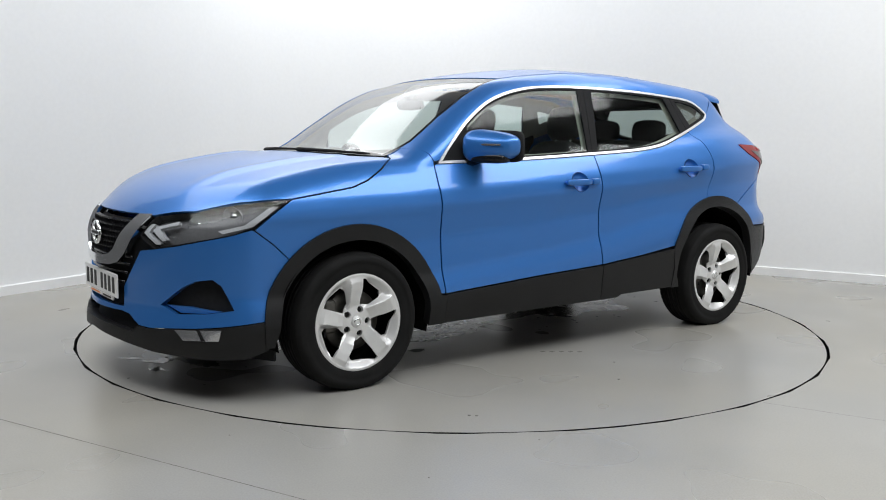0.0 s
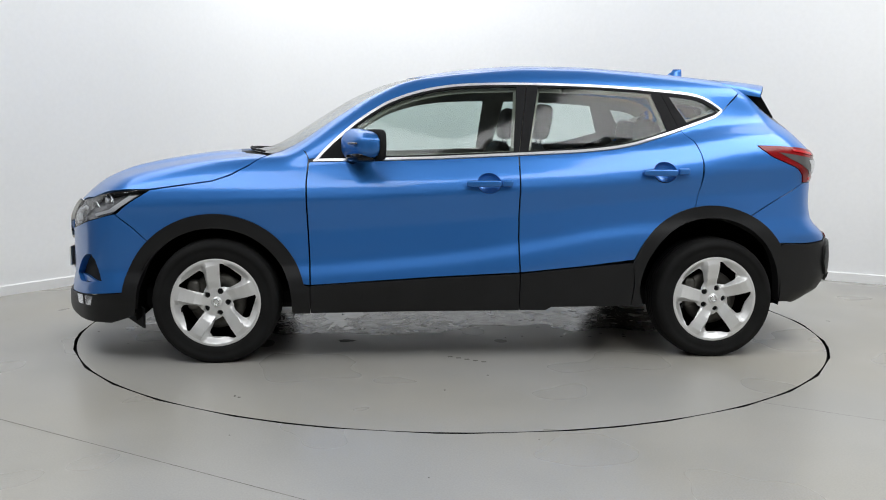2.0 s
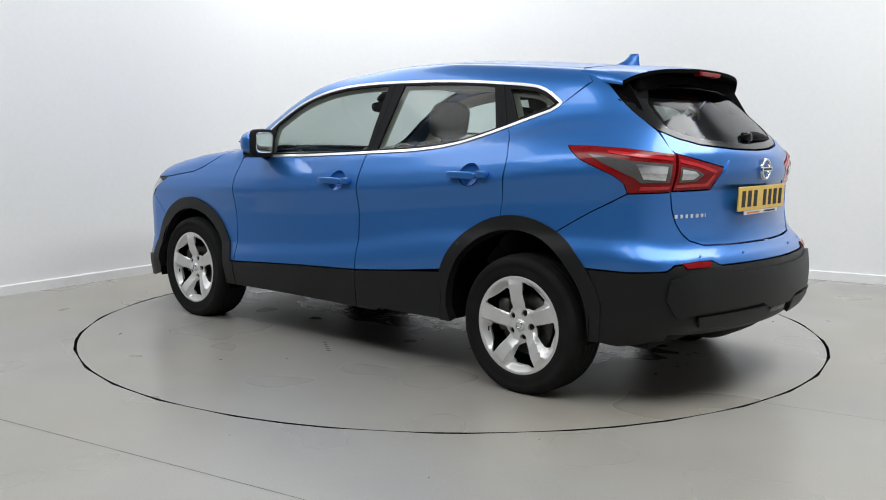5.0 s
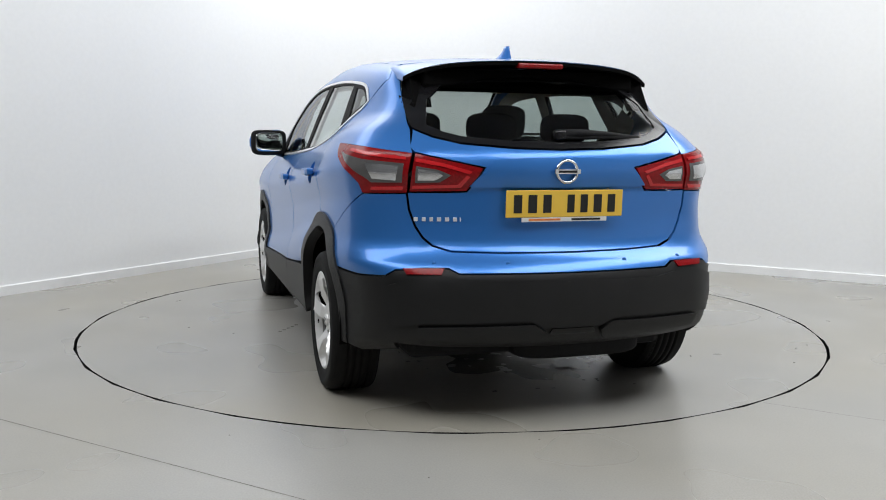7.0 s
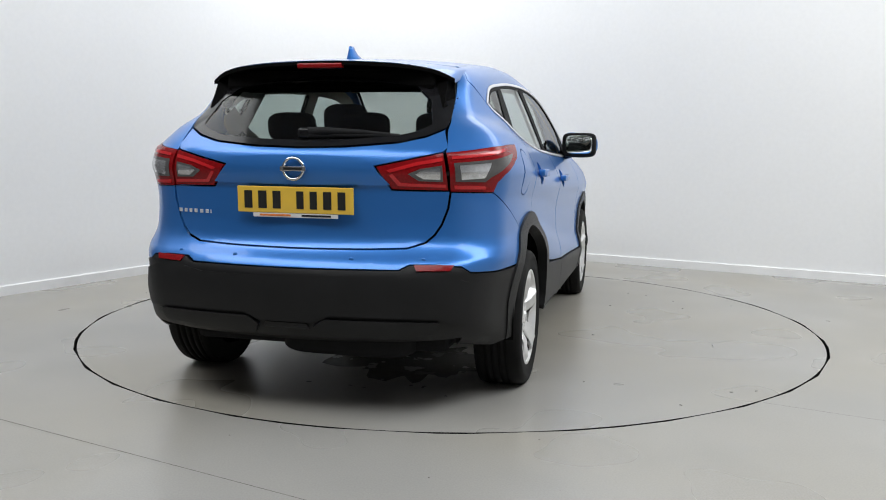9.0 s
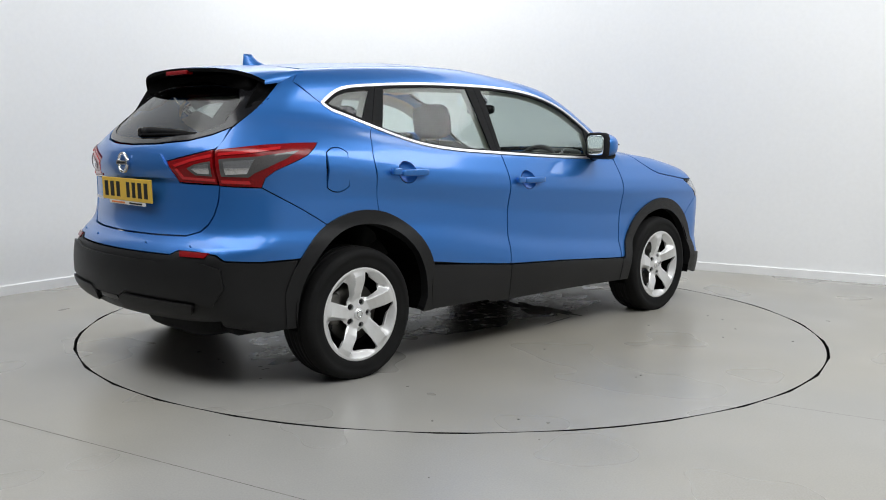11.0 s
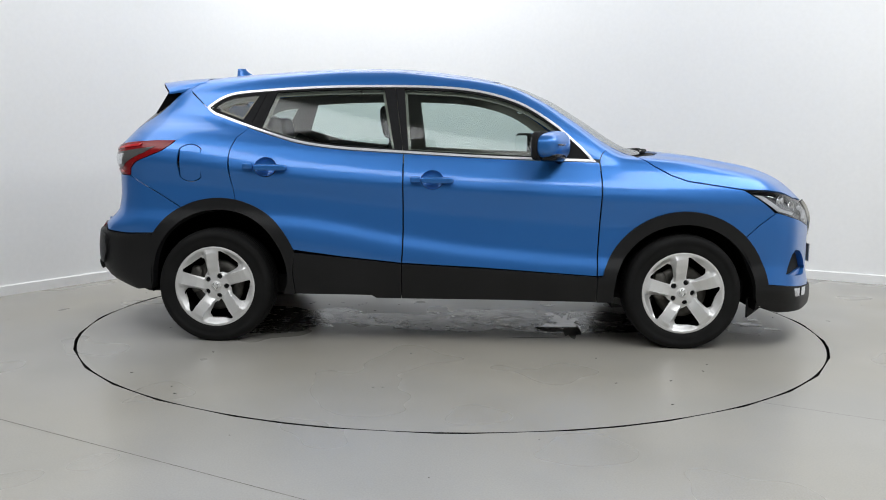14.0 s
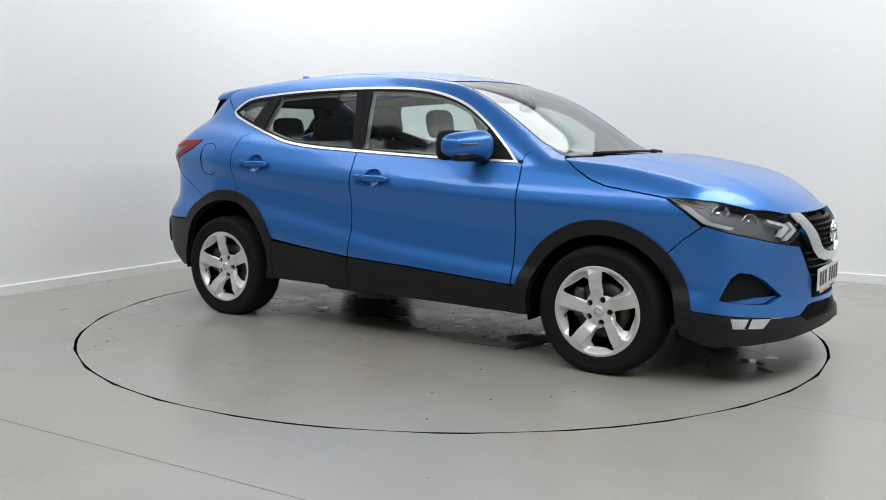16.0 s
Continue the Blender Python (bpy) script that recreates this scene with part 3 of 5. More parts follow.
def door_handle(door, s, x0, x1, z0, z1, lock):
    """Bowl, pull bar with rounded ends and a separate cap."""
    cx, cz = (x0 + x1) / 2, (z0 + z1) / 2
    c = S(s, (cx, cz))[0]
    v, f, n = [], [], 20
    for rr, d in ((1.0, 0.0), (0.85, 0.014), (0.55, 0.023), (0.2, 0.026)):
        v += [(cx + 0.062 * rr * math.cos(2 * math.pi * i / n), 0, cz + 0.052 * rr * math.sin(2 * math.pi * i / n)) for i in range(n)]
    base = S(s, *[(a[0], a[2]) for a in v])
    depth = [d for d in (-0.001, 0.014, 0.023, 0.026) for _ in range(n)]
    v = [(p[0], p[1] - s * d, p[2]) for p, d in zip(base, depth)]
    for k in range(3):
        f += [(k * n + i, k * n + (i + 1) % n, (k + 1) * n + (i + 1) % n, (k + 1) * n + i) for i in range(n)]
    f.append(tuple(3 * n + i for i in range(n)))
    mesh_object("handle_bowl", v, f, PAINT, True, door)
    cut = x1 + (x0 - x1) * 0.24
    slope = math.degrees(math.atan2(z1 - z0, x1 - x0))
    for name, a, b in (("door_handle", x0, cut + 0.002), ("handle_cap", cut - 0.002, x1)):
        mx = (a + b) / 2
        mz = z0 + (z1 - z0) * (mx - x0) / (x1 - x0)
        y = (S(s, (a, mz))[0][1] + S(s, (b, mz))[0][1]) / 2 + s * 0.021
        lean = math.degrees(math.atan2(S(s, (b, mz))[0][1] - S(s, (a, mz))[0][1], b - a))
        ob = soft_box(name, (abs(a - b), 0.034, 0.034), PAINT, door, pose(mx, y, mz, 0, 0, lean if abs(lean) < 90 else lean - 180), 5.0, 10)
    if lock:
        p = S(s, ((cut + x1) / 2, cz))[0]
        lathe("lock_barrel", [(0.0001, 0.002), (0.006, 0.002), (0.007, 0.0)], CHROME, door,
              pose(p[0], p[1] + s * 0.029, p[2] + 0.002, 0, 0, 0 if s > 0 else 180), 16)


def build_side(s):
    side = "left" if s > 0 else "right"
    w = way_side(s)
    # front wing
    wing = join(S(s, *HOOD_LINE), Q(s, (1.03, 0.668, 1.092)), S(s, (0.94, 1.117), (0.86, 1.092), (0.842, 1.055)), S(s, *DOOR_FRONT),
                S(s, *arc(*FA, 0.462, 167, 44)), S(s, (1.732, 0.70), (1.82, 0.768)), Q(s, (1.74, 0.853, 0.832)))
    panel("front_wing", wing, way_round(0.4), PAINT, car, 0.03)
    # doors
    fd = join(S(s, *lower(WINDOW_LOW, 0.835, -0.25, 12)), S(s, *DOOR_MID), S(s, (0.2, 0.447)), S(s, *DOOR_FRONT[::-1]))
    door = panel("front_door", [fd, ring_hole(-0.091, 0.936, 0.060, 0.050, s)], w, PAINT, car, 0.026)
    door_handle(door, s, 0.030, -0.212, 0.934, 0.939, s < 0)
    rd = join(S(s, *lower(WINDOW_LOW, -0.258, -1.145, 16)), S(s, *DOOR_REAR), S(s, *arc(*RA, 0.452, 79, 22)),
              S(s, (-0.60, 0.500)), S(s, *DOOR_MID[::-1]))
    back = panel("rear_door", [rd, ring_hole(-1.027, 0.998, 0.060, 0.052, s)], w, PAINT, car, 0.026)
    door_handle(back, s, -0.904, -1.151, 0.992, 1.006, False)
    # window surround and panes
    ring = np.array(WINDOW)
    inner = shrink(dense(ring, 0.03), 0.0125)
    panel("window_trim", [S(s, *ring), S(s, *inner)], w, SATIN, car, 0.03, 0.004, 0.010, 0.0, "bright satin window surround strip")

    def clip(poly, a, b, keep):
        """The part of an outline beyond the line a-b."""
        a, b = np.array(a), np.array(b)
        nrm = np.array([-(b - a)[1], (b - a)[0]]) * keep
        out = []
        for p, q in zip(poly, np.roll(poly, -1, 0)):
            dp, dq = (p - a) @ nrm, (q - a) @ nrm
            if dp >= 0:
                out.append(p)
            if dp * dq < 0:
                out.append(p + (q - p) * dp / (dp - dq))
        return np.array(out)
    b0, b1 = ((-0.225, 1.05), (-0.266, 1.48)), ((-0.300, 1.05), (-0.390, 1.48))
    c0, c1 = ((-1.10, 1.15), (-0.985, 1.46)), ((-1.215, 1.22), (-1.075, 1.45))
    door_cut, gate_cut = ((-0.255, 1.05), (-0.322, 1.48)), ((-1.155, 1.20), (-1.04, 1.46))
    a0 = ((0.60, 1.0), (0.585, 1.5))
    gl = shrink(dense(inner, 0.03), 0.012)
    front_pane = clip(clip(gl, *a0, 1), *b0, -1)
    rear_pane = clip(clip(gl, *b1, 1), *c0, -1)
    quarter = clip(shrink(dense(inner, 0.03), 0.018), *c1, 1)
    for nm, pane, par in (("front_window", front_pane, door), ("rear_window", rear_pane, back), ("quarter_window", quarter, car)):
        panel(nm, S(s, *pane), w, TINT if nm == "quarter_window" else GLASS, par, 0.06, -0.004, 0.0, 0.0)
    f_frame = clip(inner, *door_cut, -1)
    r_frame = clip(clip(inner, *door_cut, 1), *gate_cut, -1)
    q_frame = clip(inner, *gate_cut, 1)
    for nm, fr, pane, par in (("window_frame", f_frame, front_pane, door), ("window_frame", r_frame, rear_pane, back),
                              ("window_frame", q_frame, quarter, car)):
        panel(nm, [S(s, *fr), S(s, *pane)], w, MATT_BLACK, par, 0.03, 0.0, 0.012, 0.0015, "black window frame and pillar cover")
    around = shrink(dense(ring, 0.03), -0.040)
    panel("pillar_lining", [S(s, *around), S(s, *shrink(front_pane, 0.012)), S(s, *shrink(rear_pane, 0.012)), S(s, *shrink(quarter, 0.02))], w, LINER, car, 0.035,
          -0.034, 0.0, 0.0, "pale beige lining inside the pillars")
    # roof side: pillars and rail
    wtop = np.array(WINDOW)
    i0 = int(np.argmin(np.abs(wtop - np.array(WINDOW_TOP[0])).sum(1)))
    top_line = wtop[i0:]
    frame_ring = join(S(s, *top_line), S(s, (0.842, 1.055), (0.86, 1.092), (0.94, 1.117)), T(*[(a, b * s) for a, b in PILLAR]),
                      T((0.0, 0.553 * s), (-0.5, 0.548 * s), (-1.0, 0.54 * s), (-1.42, 0.53 * s)), S(s, (-1.52, 1.43)))
    panel("roof_side", frame_ring, way_round(0.9), PAINT, car, 0.03, 0, 0.015, 0.0012)
    # rear quarter, from the door to the tailgate
    tl_out = [(-1.545, 1.143), (-1.65, 1.142), (-1.80, 1.133), (-1.90, 1.118)]
    lamp_top = join(S(s, *tl_out), rear((0.614 * s, 1.108)))
    lamp_low = join(rear((0.634 * s, 0.948)), S(s, (-1.825, 0.943), (-1.815, 0.985), (-1.78, 1.018), (-1.70, 1.052), (-1.62, 1.085), (-1.57, 1.12)))
    qp = join(S(s, *lower(WINDOW_LOW, -1.15, -1.355, 5)), S(s, WINDOW_TOP[0], (-1.52, 1.43)), T((-1.42, 0.53 * s)), T((-1.52, 0.55 * s)), S(s, (-1.66, 1.345)),
              rear((0.600 * s, 1.203), (0.612 * s, 1.14)), lamp_top[::-1], lamp_low[::-1][:-1], S(s, (-1.66, 0.852), (-1.515, 0.765)),
              S(s, *arc(*RA, 0.452, 116, 79)), S(s, *DOOR_REAR[::-1]))
    fuel = []
    if s < 0:
        fuel = [S(s, *arc(-1.455, 1.035, 0.088, 45, 135, 8), *arc(-1.455, 1.0, 0.088, 225, 315, 8))]
    panel("rear_quarter", [qp] + fuel, way_end(-0.95, -1), PAINT, car, 0.03, 0, 0.012, 0.0012)
    if s < 0:
        panel("fuel_flap", fuel[0], way_side(s), PAINT, car, 0.03)
    # rear lamp on the quarter
    lamp = panel("rear_lamp", join(lamp_top, lamp_low), way_end(-0.95, -1), RED, car, 0.02, 0.004, 0.03, 0.002, "red wrap-round rear lamp")
    pane = join(S(s, (-1.66, 1.106), (-1.84, 1.080)), rear((0.650 * s, 1.066)), rear((0.656 * s, 0.992)), S(s, (-1.872, 0.990), (-1.855, 1.010), (-1.81, 1.034), (-1.73, 1.070)))
    panel("lamp_pane", pane, way_end(-0.95, -1), SMOKE, lamp, 0.02, 0.0065, 0.004, 0.0)
    bulb = join(S(s, (-1.855, 1.066)), rear((0.672 * s, 1.056)), rear((0.680 * s, 1.0)), S(s, (-1.880, 1.006)))
    panel("lamp_bulb", bulb, way_end(-0.95, -1), REFLECT, lamp, 0.02, 0.008, 0.004, 0.0)
    for strip in (join(S(s, (-1.74, 1.122), (-1.86, 1.106)), rear((0.640 * s, 1.092)), rear((0.641 * s, 1.080)), S(s, (-1.86, 1.094), (-1.75, 1.110))),
                  join(rear((0.650 * s, 0.976)), S(s, (-1.868, 0.972), (-1.862, 0.958)), rear((0.652 * s, 0.960)))):
        panel("light_guide", strip, way_end(-0.95, -1), GUIDE, lamp, 0.02, 0.008, 0.004, 0.0)
    # cladding
    a_out, a_in = arc(*FA, 0.468, 6, 168), arc(*FA, 0.395, 175, 2)
    panel("front_arch_trim", S(s, *a_out, (0.838, 0.400), (0.838, 0.262), (0.93, 0.262), *a_in, (1.735, 0.25), (1.775, 0.25)), w, CLAD, car, 0.04, 0.012, 0.05, 0.0)
    a_out, a_in = arc(*RA, 0.458, 168, 20), arc(*RA, 0.390, -2, 180)
    panel("rear_arch_trim", S(s, *a_out, (-0.878, 0.40), (-0.862, 0.285), (-0.93, 0.285), *a_in, (-1.69, 0.30), (-1.735, 0.30)), w, CLAD, car, 0.04, 0.012, 0.05, 0.0)
    for nm, p in (("front_sill", [(0.836, 0.405), (0.2, 0.444), (-0.256, 0.465), (-0.258, 0.268), (0.3, 0.268), (0.836, 0.262)]),
                  ("rear_sill", [(-0.260, 0.465), (-0.60, 0.497), (-0.868, 0.520), (-0.873, 0.40), (-0.86, 0.288), (-0.43, 0.285), (-0.40, 0.268), (-0.260, 0.268)])):
        panel(nm, S(s, *p), w, CLAD, car, 0.04, 0.010, 0.06, 0.001)
    # inner lining of the cabin's side
    panel("door_lining", S(s, (0.86, 1.035), *lower(WINDOW_LOW, 0.82, -1.15, 14), (-1.20, 1.18), (-1.20, 0.86), (-0.98, 0.76), (-0.84, 0.60), (-0.82, 0.45), (0.83, 0.42)), w, DASH, car, 0.08, -0.055, 0.0, 0.0)
    # wing mirror
    def cap(x, y, z):
        f = 1 - 0.50 * max(0.0, x / 0.075) ** 2
        return (x - 0.45 * y * s, y * (0.9 + 0.1 * f), z * f * (1.0 - 0.18 * (y * s) / 0.1))
    m = pose(0.575, 0.918 * s, 1.130)
    house = soft_box("wing_mirror", (0.135, 0.245, 0.155), PAINT, car, m, 3.4, 16, cap)
    soft_box("mirror_base", (0.12, 0.21, 0.055), GLOSS_BLACK, house, pose(-0.005, -0.01 * s, -0.058, 0, 0, 24 * s), 3.5, 10)
    soft_box("mirror_glass", (0.012, 0.200, 0.122), MIRROR, house, pose(-0.086, 0.0, 0.002, 0, 0, 24 * s), 5.0, 10)
    soft_box("mirror_rim", (0.045, 0.250, 0.160), MATT_BLACK, house, pose(-0.065, 0.0, 0.0, 0, 0, 24 * s), 5.0, 10)
    soft_box("indicator", (0.02, 0.135, 0.012), SMOKE, house, pose(0.044, 0.035 * s, 0.008, 0, 0, 20 * s), 4.0, 8)
    tube("mirror_arm", [(0.05, -0.14 * s, -0.075), (0.03, -0.07 * s, -0.062), (0.0, -0.02 * s, -0.05)], [0.035, 0.028, 0.02], GLOSS_BLACK, house)
    return door, back


doors = [build_side(1), build_side(-1)]

# ---- bonnet, screen, roof ----
half = join(T((1.268, 0.0), (1.262, 0.2), (1.235, 0.4), (1.185, 0.575), (1.10, 0.675)), S(1, *HOOD_LINE[::-1]), Q(1, *HEAD[1:6]),
            Q(1, (2.113, 0.326, 0.798), (2.140, 0.2, 0.80), (2.153, 0.104, 0.801), (2.156, 0.0, 0.801)))
panel("bonnet", join(half, mirrored(half)[1:-1]), way_round(0.4), PAINT, car, 0.035)
scr = join(T(*[(1.225 - 0.42 * y * y, y) for y in (0, 0.15, 0.3, 0.45, 0.58, 0.655)]), T(*PILLAR[1:]), T(*[(0.32 - 0.25 * y * y, y) for y in (0.55, 0.4, 0.25, 0.1, 0.0)]))
scr_in = join(T(*[(1.185 - 0.42 * y * y, y) for y in (0, 0.15, 0.3, 0.45, 0.56, 0.615)]), T(*[(a, b - 0.022) for a, b in PILLAR[1:]]), T(*[(0.337 - 0.25 * y * y, y) for y in (0.53, 0.4, 0.25, 0.1, 0.0)]))
full = lambda h: join(h, mirrored(h)[1:-1])
screen = panel("windscreen", full(scr_in), way_round(0.6), SCREEN, car, 0.08, -0.003, 0.0, 0.0, "clear raked windscreen")
panel("screen_border", [full(scr), full(scr_in)], way_round(0.6), GLOSS_BLACK, screen, 0.04, -0.003, 0.01, 0.001)
cowl = join(T(*[(1.268 - 0.29 * y * y, y) for y in (0, 0.2, 0.4, 0.58)]), T((1.10, 0.675), (1.03, 0.668)), T(*[(1.222 - 0.42 * y * y, y) for y in (0.6, 0.45, 0.3, 0.15, 0)]))
panel("cowl", full(cowl), way_round(0.6), MATT_BLACK, car, 0.05, -0.012, 0.0, 0.0)
rf = join(T(*[(0.312 - 0.25 * y * y, y) for y in (0.0, 0.15, 0.3, 0.45, 0.552)]), T((0.0, 0.55), (-0.5, 0.545), (-1.0, 0.537), (-1.42, 0.527)), T((-1.44, 0.4), (-1.46, 0.2), (-1.465, 0)))
panel("roof", full(rf), way_round(0.9), PAINT, car, 0.06, 0, 0.012, 0.0015)
liner = join(T(*[(0.25 - 0.25 * y * y, y) for y in (0.0, 0.2, 0.4, 0.56)]), T((0.0, 0.56), (-0.5, 0.56), (-1.0, 0.55), (-1.5, 0.53)), T((-1.55, 0.3), (-1.56, 0)))
panel("headliner", full(liner), way_round(0.9), LINER, car, 0.08, -0.045, 0.0, 0.0)

# ---- tail ----
WT = way_end(-0.95, -1)
lo = [(0.592, 1.212), (0.52, 1.178), (0.413, 1.152), (0.2, 1.134), (0.0, 1.129)]
hi = [(0.0, 1.462), (0.25, 1.455), (0.45, 1.44), (0.52, 1.40), (0.56, 1.33)]
band = join(rear(*hi), S(1, (-1.64, 1.352)), rear(*lo))
lo_in = [(0.53, 1.225), (0.47, 1.196), (0.40, 1.178), (0.2, 1.162), (0.0, 1.158)]
hi_in = [(0.0, 1.42), (0.25, 1.415), (0.42, 1.395), (0.50, 1.33)]
pane = join(rear(*hi_in), rear(*lo_in))
gate_ring = join(rear(*GATE[:2]), rear((0.605, 1.112), (0.5, 1.088), (0.335, 1.053), (0.355, 1.02), (0.402, 0.953), (0.5, 0.95)), rear(*GATE[3:]))
gate = panel("tailgate", join(rear(*[(a, b - 0.006) for a, b in lo[::-1]]), gate_ring, mirrored(gate_ring)[1:], rear(*[(-a, b - 0.006) for a, b in lo[:-1]])), WT, PAINT, car, 0.03, gap=0.002)
panel("tailgate_frame", [full(band), full(pane)], WT, GLOSS_BLACK, gate, 0.04, 0.0, 0.012, 0.001, "gloss black surround of the rear window")
panel("rear_screen", full(pane), WT, TINT, gate, 0.06, -0.003, 0.0, 0.0, "tinted rear screen")
for s in (1, -1):
    lamp = panel("tailgate_lamp", rear(*[(a * s, b) for a, b in ((0.604, 1.108), (0.5, 1.084), (0.342, 1.050), (0.360, 1.02), (0.405, 0.957), (0.628, 0.953), (0.622, 1.03))]),
                 WT, RED, gate, 0.02, 0.004, 0.03, 0.0015, "red lamp on the tailgate")
    panel("lamp_pane", rear(*[(a * s, b) for a, b in ((0.604, 1.056), (0.52, 1.042), (0.470, 1.022), (0.512, 0.994), (0.606, 0.991))]), WT, SMOKE, lamp, 0.02, 0.0065, 0.004, 0.0)
    panel("lamp_bulb", rear(*[(a * s, b) for a, b in ((0.597, 1.045), (0.525, 1.035), (0.500, 1.020), (0.530, 1.002), (0.597, 1.001))]), WT, REFLECT, lamp, 0.02, 0.008, 0.003, 0.0)
    for strip in ([(0.604, 1.088), (0.5, 1.068), (0.385, 1.036), (0.398, 1.026), (0.5, 1.054), (0.605, 1.073)],
                  [(0.395, 1.016), (0.428, 0.972), (0.618, 0.966), (0.617, 0.979), (0.440, 0.984), (0.408, 1.022)]):
        panel("light_guide", rear(*[(a * s, b) for a, b in strip]), WT, GUIDE, lamp, 0.02, 0.0065, 0.003, 0.0)
# bumper: painted upper part and grained lower part
up = join(S(1, *arc(*RA, 0.452, 146, 116)), S(1, (-1.515, 0.765), (-1.66, 0.852), (-1.825, 0.943)), rear(*[(a + 0.002, b - 0.002) for a, b in GATE[3:-1]]), rear((0.0, 0.7065)))
dn = join(rear((0.0, 0.632), (0.3, 0.632), (0.462, 0.632), (0.50, 0.652), (0.60, 0.652), (0.70, 0.644)), S(1, (-1.99, 0.620), (-1.85, 0.612)))
panel("rear_bumper", join(up, mirrored(up)[1:], mirrored(dn), dn[1:]), WT, PAINT, car, 0.035, 0.002)
lw = join(S(1, *[(-1.69, 0.612), (-1.728, 0.50), (-1.738, 0.42), (-1.725, 0.30), (-1.80, 0.285), (-1.95, 0.315)]), rear((0.70, 0.350), (0.50, 0.335), (0.2, 0.33), (0.0, 0.33)))
dn2 = dn - np.array((0, 0, 0.004))
bumper = panel("rear_bumper_trim", join(dn2, lw, mirrored(lw)[1:], mirrored(dn2)[:-1]), WT, CLAD, car, 0.04, 0.006, 0.05, 0.0, "black grained plastic lower bumper")
face = join(rear((0.0, 0.598), (0.40, 0.598), (0.50, 0.612), (0.66, 0.606), (0.725, 0.585), (0.735, 0.50), (0.70, 0.425), (0.60, 0.440), (0.19, 0.448), (0.12, 0.418), (0.0, 0.418)))
panel("bumper_face", full(face), WT, CLAD, bumper, 0.03, 0.020, 0.016, 0.0)
for s in (1, -1):
    panel("reflector", rear(*[(a * s, b) for a, b in ((0.672, 0.650), (0.515, 0.651), (0.53, 0.628), (0.66, 0.629))]), WT, RED, bumper, 0.02, 0.010, 0.006, 0.0, "red reflector strip")
    panel("bumper_step", rear(*[(a * s, b) for a, b in ((0.12, 0.405), (0.17, 0.432), (0.62, 0.425), (0.60, 0.385), (0.14, 0.37))]), WT, CLAD, bumper, 0.03, 0.026, 0.022, 0.0)
    for yy in (0.26, 0.55):
        p = rear((yy * s, 0.672))[0]
        lathe("parking_sensor", [(0.0001, 0.003), (0.009, 0.003), (0.010, 0.0)], PAINT, car, pose(p[0], p[1], p[2], 0, 0, 90), 20)
panel("bumper_notch", rear((-0.09, 0.412), (0.09, 0.412), (0.10, 0.392), (-0.10, 0.392)), WT, GLOSS_BLACK, bumper, 0.03, 0.012, 0.004, 0.0)


def build_spoiler():
    """Roof spoiler: painted top, black underside and ends, a red lamp in its edge."""
    n, m = 40, 8
    ys = np.linspace(-0.582, 0.582, n)
    top, bot = [], []
    for y in ys:
        a = abs(y) / 0.582
        x0 = -1.44 - 0.02 * (1 - a * a)
        x1 = -1.79 + 0.13 * a ** 3
        z0 = float(T((x0, min(abs(y), 0.53)))[0][2]) - 0.30 * max(0, abs(y) - 0.53)
        z1 = 1.503 - 0.034 * a * a - 0.040 * a ** 8
        for k in range(m + 1):
            t = k / m
            top.append((x0 + (x1 - x0) * t, y, z0 + (z1 - z0) * (t * 0.9 + 0.1 * t * t) + 0.004 * math.sin(math.pi * t)))
            bot.append((x0 + (x1 - x0) * t, y, z0 + (z1 - z0) * t - 0.018 - 0.022 * (1 - t)))
    q = m + 1
    f = [(i * q + k, i * q + k + 1, (i + 1) * q + k + 1, (i + 1) * q + k) for i in range(n - 1) for k in range(m)]
    o = len(top)
    ends = bot[:q] + bot[-q:]
    f += [(k, o + k, o + k + 1, k + 1) for k in range(m)] + [((n - 1) * q + k, (n - 1) * q + k + 1, o + q + k + 1, o + q + k) for k in range(m)]
    sp = mesh_object("spoiler", top + ends, f, PAINT, True, car)
    o = len(bot)
    v = bot + [(x - 0.002 * (k == m), y, z - 0.004) for (x, y, z), k in zip(top, [k for _ in range(n) for k in range(m + 1)])]
    f = [(i * q + k, (i + 1) * q + k, (i + 1) * q + k + 1, i * q + k + 1) for i in range(n - 1) for k in range(m)]
    f += [(i * q + m, (i + 1) * q + m, o + (i + 1) * q + m, o + i * q + m) for i in range(n - 1)]
    mesh_object("spoiler_underside", v, f, SHADE_BLACK, False, sp)
    block("brake_lamp", (-1.800, -0.105, 1.470), (-1.76, 0.105, 1.492), RED, sp, 0.006)
    for s in (1, -1):
        a = [(-1.56, 0.556 * s, 1.425), (-1.665, 0.553 * s, 1.434), (-1.752, 0.556 * s, 1.300), (-1.665, 0.592 * s, 1.328)]
        b = [(x + 0.04, y - 0.09 * s, z) for x, y, z in a]
        mesh_object("spoiler_fin", a + b, [(0, 1, 2, 3), (7, 6, 5, 4), (0, 4, 5, 1), (1, 5, 6, 2), (2, 6, 7, 3), (3, 7, 4, 0)], SHADE_BLACK, False, sp)


build_spoiler()
block("gate_header", (-1.70, -0.50, 1.38), (-1.46, 0.50, 1.472), SHADE_BLACK, car, 0.02)

